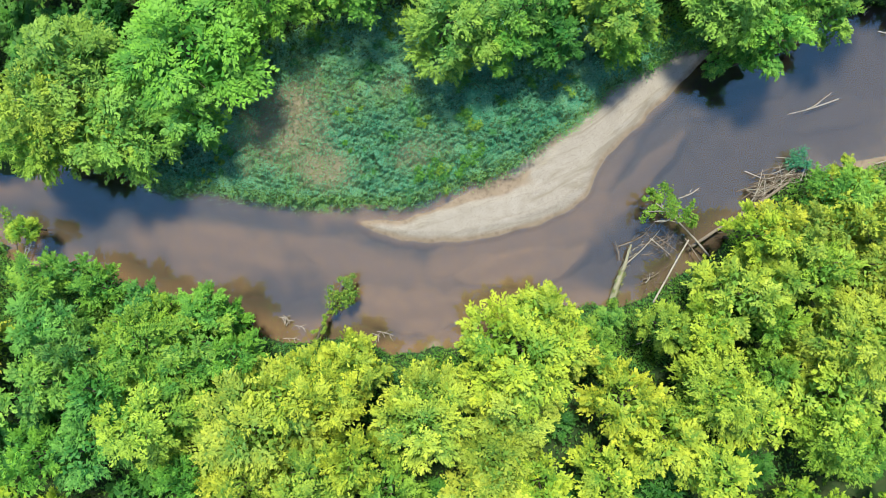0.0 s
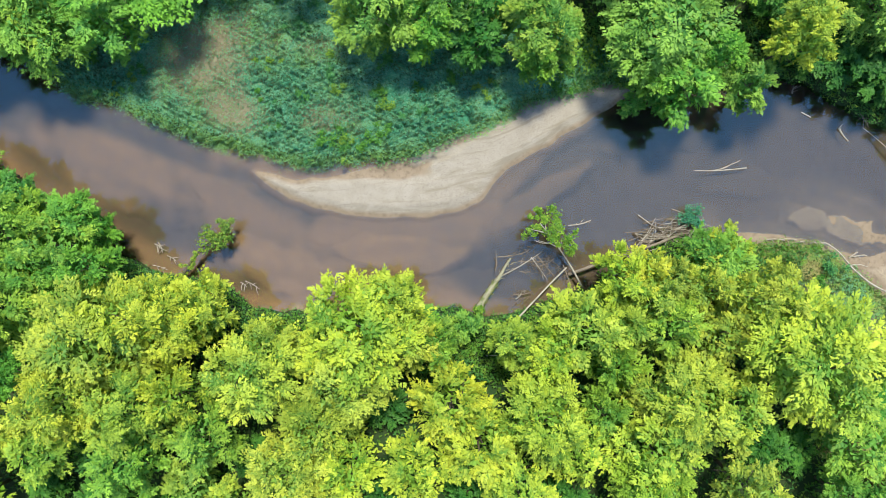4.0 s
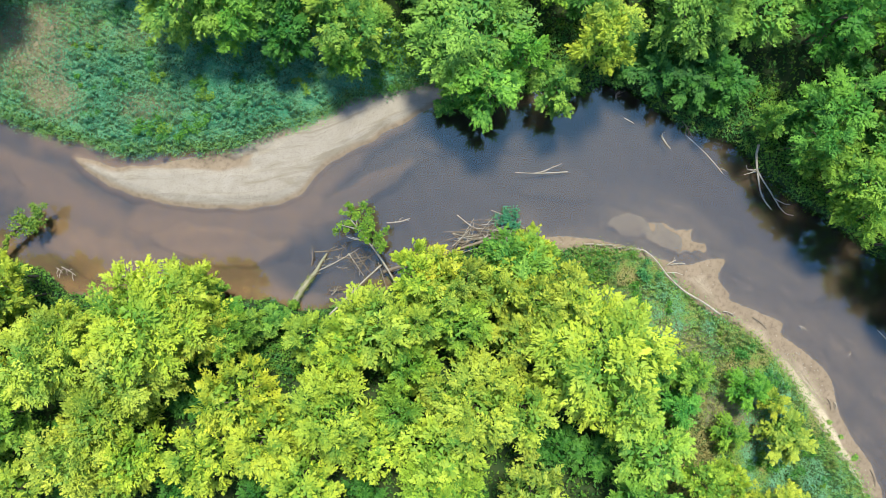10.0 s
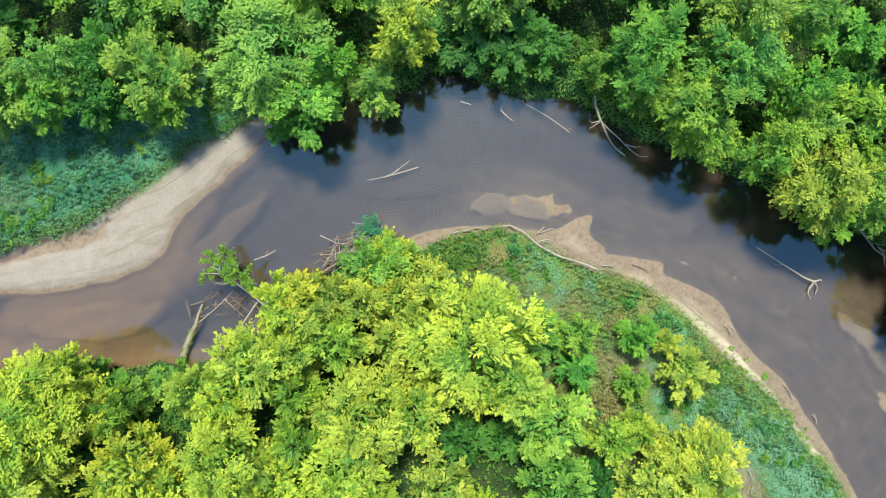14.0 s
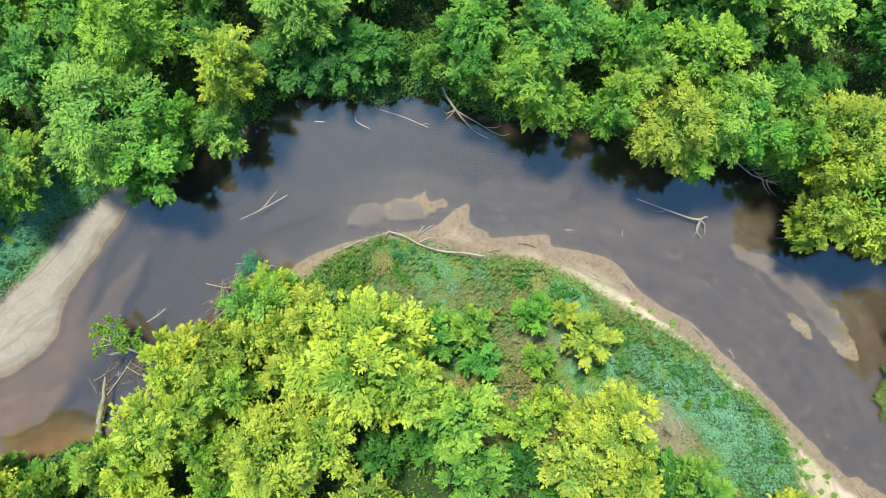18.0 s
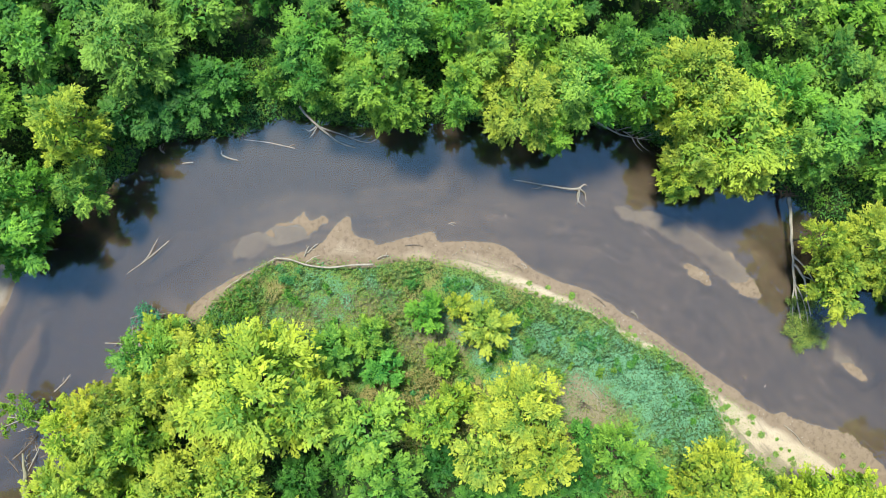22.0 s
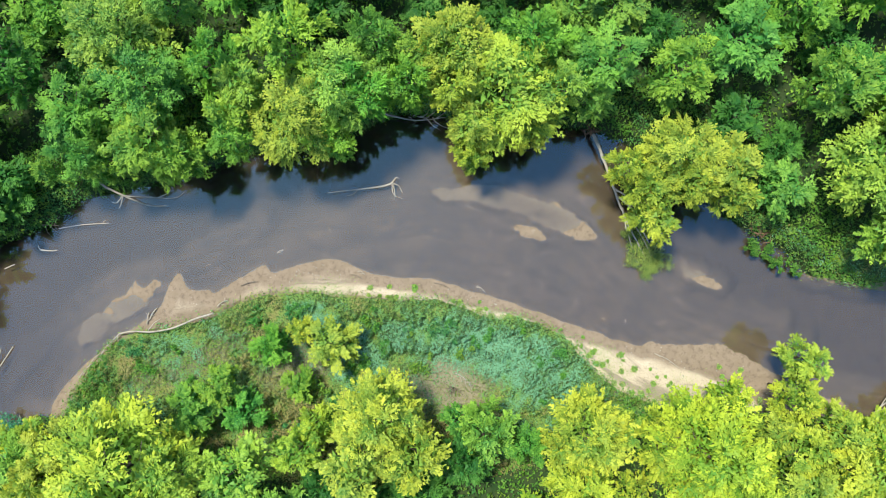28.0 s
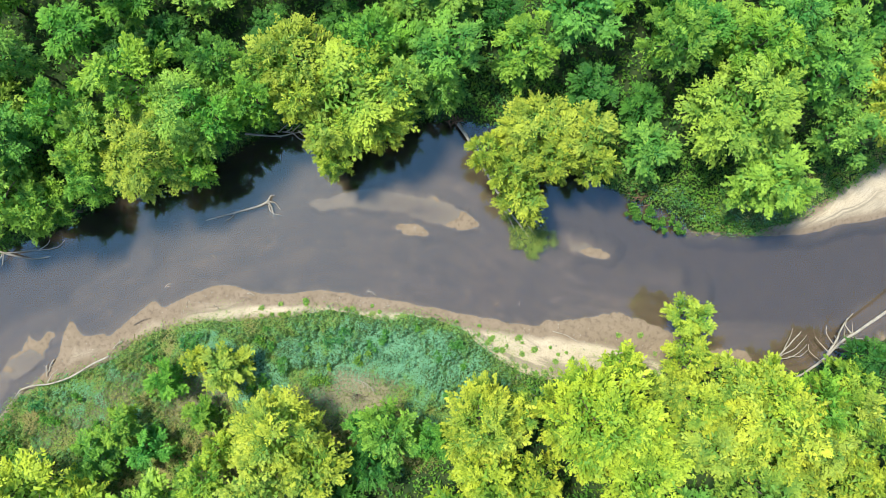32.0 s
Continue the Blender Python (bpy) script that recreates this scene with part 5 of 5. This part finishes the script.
tagged(clump("bush", None, (29.8, 7.3, 0.9), 1.0, 0.5, 900, 0.17, (0.07, 0.27, 0.14), 25), "blue-green bush growing on the log jam", "bush")

# big fallen tree across the river's edge
fall = deadwood("fallen_tree", "fallen barkless tree with root plate and drooping foliage", "fallen tree", [(83.75, -2.5, 1.2), (83.5, -3.8, 1.1), (83.0, -5.6, 0.9), (82.4, -7.6, 0.75), (81.9, -9.5, 0.6), (81.5, -11.5, 0.5), (81.2, -13.6, 0.3)], 0.16, 0.05, DEAD,
                [([(82.5, -7.3, 0.8), (82.9, -8.6, 1.2), (83.0, -9.8, 1.6)], 0.1, 0.03), ([(82.3, -8.0, 0.8), (82.6, -9.5, 0.9), (82.3, -11.3, 0.8), (82.1, -13.0, 0.5)], 0.12, 0.03), ([(82.1, -9.0, 0.6), (81.4, -10.6, 0.5), (80.7, -12.6, 0.3)], 0.1, 0.03),
                 ([(82.6, -9.2, 0.9), (83.3, -10.0, 1.0), (83.5, -10.9, 0.9)], 0.06, 0.02), ([(81.9, -9.6, 0.6), (82.0, -11.6, 0.6), (81.7, -13.8, 0.4)], 0.07, 0.02)], 26)
def root_fan(at, n, reach, seed):
    """Washed-out roots running every way from one spot."""
    r = np.random.default_rng(seed)
    out = []
    for i in range(n):
        a, s = r.uniform(0, 6.28), np.array(at) + r.normal(size=3) * (reach[0] * 0.4, reach[1] * 0.4, 0.12)
        L = r.uniform(0.3, 0.9)
        e = s + np.array([math.cos(a) * L, math.sin(a) * L, r.uniform(-0.35, 0.25)])
        out.append((bent(s, e, 4, 0.1, 0.1, seed + i), r.uniform(0.02, 0.05), 0.012))
    return out


roots = root_fan((83.8, -2.2, 1.0), 22, (0.5, 0.5), 27)
part("root_plate", poly_mesh("root_plate", [tube(np.array(p) - np.array(fall.location), np.linspace(a * 2, b, len(p)), 5, 3) for p, a, b in roots], ROOT), fall, "brown upturned root plate")
for k, (x, y, r) in enumerate([(82.1, -12.0, 0.9), (81.3, -12.6, 0.9), (81.7, -13.6, 1.0), (80.9, -13.6, 0.8), (81.3, -14.5, 0.9), (82.0, -14.3, 0.8), (82.6, -11.4, 0.7), (80.9, -14.6, 0.6), (81.7, -11.0, 0.6)]):
    clump("foliage", fall, (x, y, 0.4), r * 1.35, 0.3, 640, 0.15, (0.24, 0.32, 0.075), 110 + k)
# dead branches under the trees of the outer bend
deadwood("dead_branch", "bare grey branches reaching over the dark water", "dead branch", [(70.6, 9.6, 1.2), (71.8, 8.2, 0.9), (72.9, 7.2, 0.6), (74.9, 6.1, 0.4)], 0.1, 0.03, DEAD, fork((71, 9.1, 0.9), (74.6, 6.2, 0.4), 8, 0.6, 1.6, 28), 28)
deadwood("dead_branch", "bare grey twigs hanging under a bank tree", "dead branch", [(77.0, 5.0, 5.0), (76.0, 3.6, 4.4), (75.3, 2.6, 4.0)], 0.08, 0.03, DEAD, fork((76.8, 4.8, 5), (75.3, 2.6, 4), 6, 0.7, 1.2, 29), 29)
# dead tree at the last bend
dead = deadwood("dead_tree", "big bare bleached tree fallen across the river", "dead tree", [(87.9, -37.7, 1.1), (89.6, -38.1, 1.2), (91.4, -38.35, 1.25), (93.2, -38.3, 1.4), (94.6, -38.6, 1.5), (97.0, -39.0, 1.7), (101.0, -39.6, 2.0)], 0.09, 0.14, DEAD,
                [([(91.6, -38.35, 1.2), (93.2, -37.9, 1.3), (94.6, -37.4, 1.4), (95.6, -37.3, 1.5)], 0.11, 0.03), ([(94.3, -38.5, 1.4), (94.4, -37.6, 1.5), (94.9, -37.2, 1.6)], 0.08, 0.03), ([(91.9, -38.3, 1.2), (92.0, -37.3, 0.9), (92.2, -36.8, 0.6)], 0.05, 0.02),
                 ([(92.6, -38.3, 1.2), (92.9, -37.1, 1.1), (93.4, -36.7, 1.0)], 0.05, 0.02), ([(90.9, -38.3, 1.2), (90.9, -37.3, 0.8), (91.4, -36.9, 0.4)], 0.04, 0.02)] + fork((91, -38.3, 1.2), (95, -38.5, 1.5), 6, 0.9, 1.2, 31), 32)
twiggy = np.random.default_rng(34)
part("twigs", poly_mesh("twigs", [tube(bent((93.8, -38.2, 1.2), (93.8 + twiggy.normal() * 0.9, -38.9 + twiggy.normal() * 0.7, 0.9 + twiggy.uniform(-0.4, 0.5)), 4, 0.1, 0.08, i) - np.array(dead.location), (0.025, 0.02, 0.015, 0.01), 4, i) for i in range(60)], BROWN), dead, "tangle of fine grey twigs")
deadwood("dead_tree", "bare bleached branch spreading over the river edge", "dead tree", [(87.2, -36.6, 0.7), (88.6, -35.8, 0.7), (90.0, -35.7, 0.6), (91.7, -35.7, 0.5)], 0.11, 0.04, DEAD,
         [([(88.9, -35.8, 0.7), (90.3, -36.3, 0.5), (91.9, -36.3, 0.4)], 0.06, 0.02), ([(88.5, -35.8, 0.7), (89.8, -36.7, 0.5), (91.3, -36.9, 0.3)], 0.06, 0.02), ([(89.5, -35.7, 0.6), (90.8, -35.3, 0.5), (91.4, -35.0, 0.4)], 0.05, 0.02),
          ([(89.4, -36.4, 0.5), (90.2, -37.2, 0.3), (91.0, -37.3, 0.2)], 0.04, 0.02)], 35)
# undercut bank with a slumped bush
slump = tagged(new("slumped_bush"), "leafy bush slumped from the undercut bank into water", "bush")
slump.location = (89.6, -18.6, 0.5)
part("roots", poly_mesh("roots", [tube(np.array(p) - np.array(slump.location), np.linspace(a * 1.8, b, len(p)), 5, 3) for p, a, b in root_fan((90.2, -17.8, 0.6), 30, (0.6, 1.2), 36)], ROOT), slump, "washed-out brown roots")
for k, (x, y, r) in enumerate([(89.2, -18.2, 0.8), (89.0, -19.2, 0.8), (89.4, -20.0, 0.8), (89.9, -20.7, 0.7), (89.9, -19.2, 0.7), (88.8, -18.8, 0.5), (90.4, -21.4, 0.7), (90.6, -17.6, 0.7), (91.0, -22.2, 0.6)]):
    clump("foliage", slump, (x, y, 0.55), r, 0.4, 220, 0.22, (0.09, 0.22, 0.035), 130 + k)
# dead sticks on beach and meadow
for k, (a, b) in enumerate([((76.9, -20.7, 0.12), (77.8, -22.9, 0.2)), ((60.3, 0.3, 0.12), (60.8, -0.6, 0.15)), ((60.9, 0.2, 0.1), (61.2, -0.4, 0.12)), ((65.5, -4.5, 0.1), (66.3, -5.8, 0.15)), ((68.2, -7.0, 0.1), (68.5, -7.8, 0.1)),
                            ((70.1, -21.0, 1.0), (72.4, -21.2, 1.0)), ((70.6, -23.6, 1.0), (72.0, -23.1, 1.2)), ((75.0, -15.6, 0.0), (75.3, -15.9, 0.02)), ((56.3, 5.6, 0.0), (56.9, 5.4, 0.02)), ((52.2, 5.2, 0.15), (53.6, 4.6, 0.2)),
                            ((62.4, -11.6, 1.1), (62.9, -13.4, 1.2)), ((38.4, -1.2, 1.2), (40.0, -0.7, 1.3)), ((15.8, -8.1, 1.0), (19.5, -7.1, 1.1)), ((26.2, -4.6, 1.2), (28.0, -4.0, 1.3))]):
    deadwood("driftwood_branch", "dry grey dead branch lying on sand or grass", "driftwood", [a, tuple((np.array(a) + b) / 2 + (0.12, 0.1, 0.08)), b], 0.04, 0.02, (DEAD, BROWN)[k % 2], fork(a, b, 5 if k in (5, 6, 10) else 2, 0.6, 0.6 if k in (5, 6, 10) else 0.3, 140 + k, 0.3), 150 + k, "dead branches on the shore")
# small sticks and flecks adrift
drift_rng = np.random.default_rng(66)
for k, (x, y) in enumerate([(51.0, 8.3), (68.3, -7.0), (65.7, -6.0), (75.3, -15.7), (61.1, 4.5), (64.0, 1.7), (71.9, -4.0), (76.6, -17.0), (43.5, 8.7), (40.9, 8.7)]):
    a, L = drift_rng.uniform(0, 3.1), drift_rng.uniform(0.14, 0.32)
    p, q = (x - math.cos(a) * L, y - math.sin(a) * L, 0.0), (x + math.cos(a) * L, y + math.sin(a) * L, 0.05)
    deadwood("driftwood_stick", "small broken stick adrift in the shallow river", "driftwood", [p, (x + 0.04, y + 0.05, 0.04), q], 0.022, 0.012, (BROWN, DEAD, BROWN)[k % 3], fork(p, q, 1, 0.7, 0.16, 700 + k), 720 + k, "sticks adrift")
# tufts of grass on the sand spit, and pebbles along the beach
tuft_rng = np.random.default_rng(55)
spots = np.column_stack([tuft_rng.uniform(60, 82, 6000), tuft_rng.uniform(-30, 0, 6000)])
tz, tsand, td = sample(spots)
fits = (tsand > 0.4) & (tz > 0.05) & (td < 3.4) & (td + tuft_rng.normal(size=6000) * 0.9 < np.where(spots[:, 1] < -14, 2.6, 1.0)) & (wobble(spots, 0.9, 41) > -0.6)
for k, (x, y) in enumerate(spots[fits][:80]):
    r = float(tuft_rng.uniform(0.3, 0.8))
    tuft = clump("grass_tuft", None, (float(x), float(y), height_at(x, y) + 0.07), r * 0.85, 0.08, int(300 * r + 60), 0.14, ((0.22, 0.38, 0.08), (0.27, 0.40, 0.10), (0.30, 0.38, 0.13))[k % 3], 600 + k, None, 1)
    tagged(tuft, "small green grass tuft growing on pale sand", "grass", "grass tufts of the spit")
P, z, d = scatter(rng, 130000, (56, 83, -31, 4), lambda P, z, sand, d: (sand > 0.3) & (z > 0.06) & (d < 3.4) & (d + rng.normal(size=len(P)) * 0.7 < np.where(P[:, 1] < -14, 2.3, 0.7)) & (wobble(P, 1.1, 41) + wobble(P, 2.6, 42) * 0.5 + rng.normal(size=len(P)) * 0.25 > 0.15), 0.1)
low_plants("sand_grass", "thin green grass sprouting in soft patches on the sand", "grass", rng, P, z, 0.18, 0.1, HERB, np.clip(0.3 + rng.normal(size=len(P)) * 0.12, 0, 0.6), 0.6, 0.4)
P, z, d = scatter(rng, 26000, (33, 83, -31, 10), lambda P, z, sand, d: (sand > 0.5) & (z > 0.03) & (wobble(P, 1.8, 43) + rng.normal(size=len(P)) * 0.3 > 0.6), 0.05)
stone = np.array([(1, 0, 0), (0, 1, 0), (-1, 0, 0), (0, -1, 0), (0, 0, 0.7), (0, 0, -0.5)], float)
sides = np.array([(0, 1, 4), (1, 2, 4), (2, 3, 4), (3, 0, 4), (1, 0, 5), (2, 1, 5), (3, 2, 5), (0, 3, 5)])
scale = rng.uniform(0.025, 0.075, (len(P), 1, 1)) * rng.uniform(0.7, 1.3, (len(P), 1, 3))
pebble_v = (stone[None] * scale + np.column_stack([P, z + 0.015])[:, None]).reshape(-1, 3)
pebble_f = (sides[None] + 6 * np.arange(len(P))[:, None, None]).reshape(-1, 3)
tagged(new("pebbles", mesh_of("pebbles", pebble_v, pebble_f, DEAD)), "scattered pale pebbles and wood chips on wet sand", "pebbles", kind="stuff")
# low bushes in the meadows
bush_rng = np.random.default_rng(77)
spots = np.column_stack([bush_rng.uniform(-28, 82, 900), bush_rng.uniform(-26, 18, 900)])
_, bsand, bd = sample(spots)
fits = (in_meadow(spots, 1.15) > 0) & (bd < -0.8) & (bsand < 0.3) & (dry_land(spots) < 0.4)
for k, (x, y) in enumerate(spots[fits][:130]):
    r = float(bush_rng.uniform(0.45, 1.1))
    hue = [(0.10, 0.27, 0.04), (0.09, 0.27, 0.055), (0.17, 0.31, 0.045), (0.08, 0.26, 0.08)][k % 4]
    tagged(clump("bush", None, (float(x), float(y), height_at(x, y) + 0.45 * r + 0.1), r, 0.6 * r, int(330 * r), 0.19, hue, 400 + k), "low leafy green bush among the meadow herbs", "bush", "bushes of the meadow")
# a dead shrub on the dry patch
shrub = tagged(new("dead_shrub"), "leafless grey dead shrub on the dry meadow patch", "shrub")
shrub.location = (61.6, -12.6, height_at(61.6, -12.6))
sr = np.random.default_rng(78)
for k in range(14):
    a = sr.uniform(0, 6.28)
    part("branch", poly_mesh("branch", [tube(bent((0, 0, 0), (math.cos(a) * sr.uniform(0.4, 1.2), math.sin(a) * sr.uniform(0.4, 1.2), sr.uniform(0.4, 1.1)), 5, 0.1, 0.08, k), (0.03, 0.025, 0.02, 0.015, 0.01), 4, k)], BROWN), shrub)
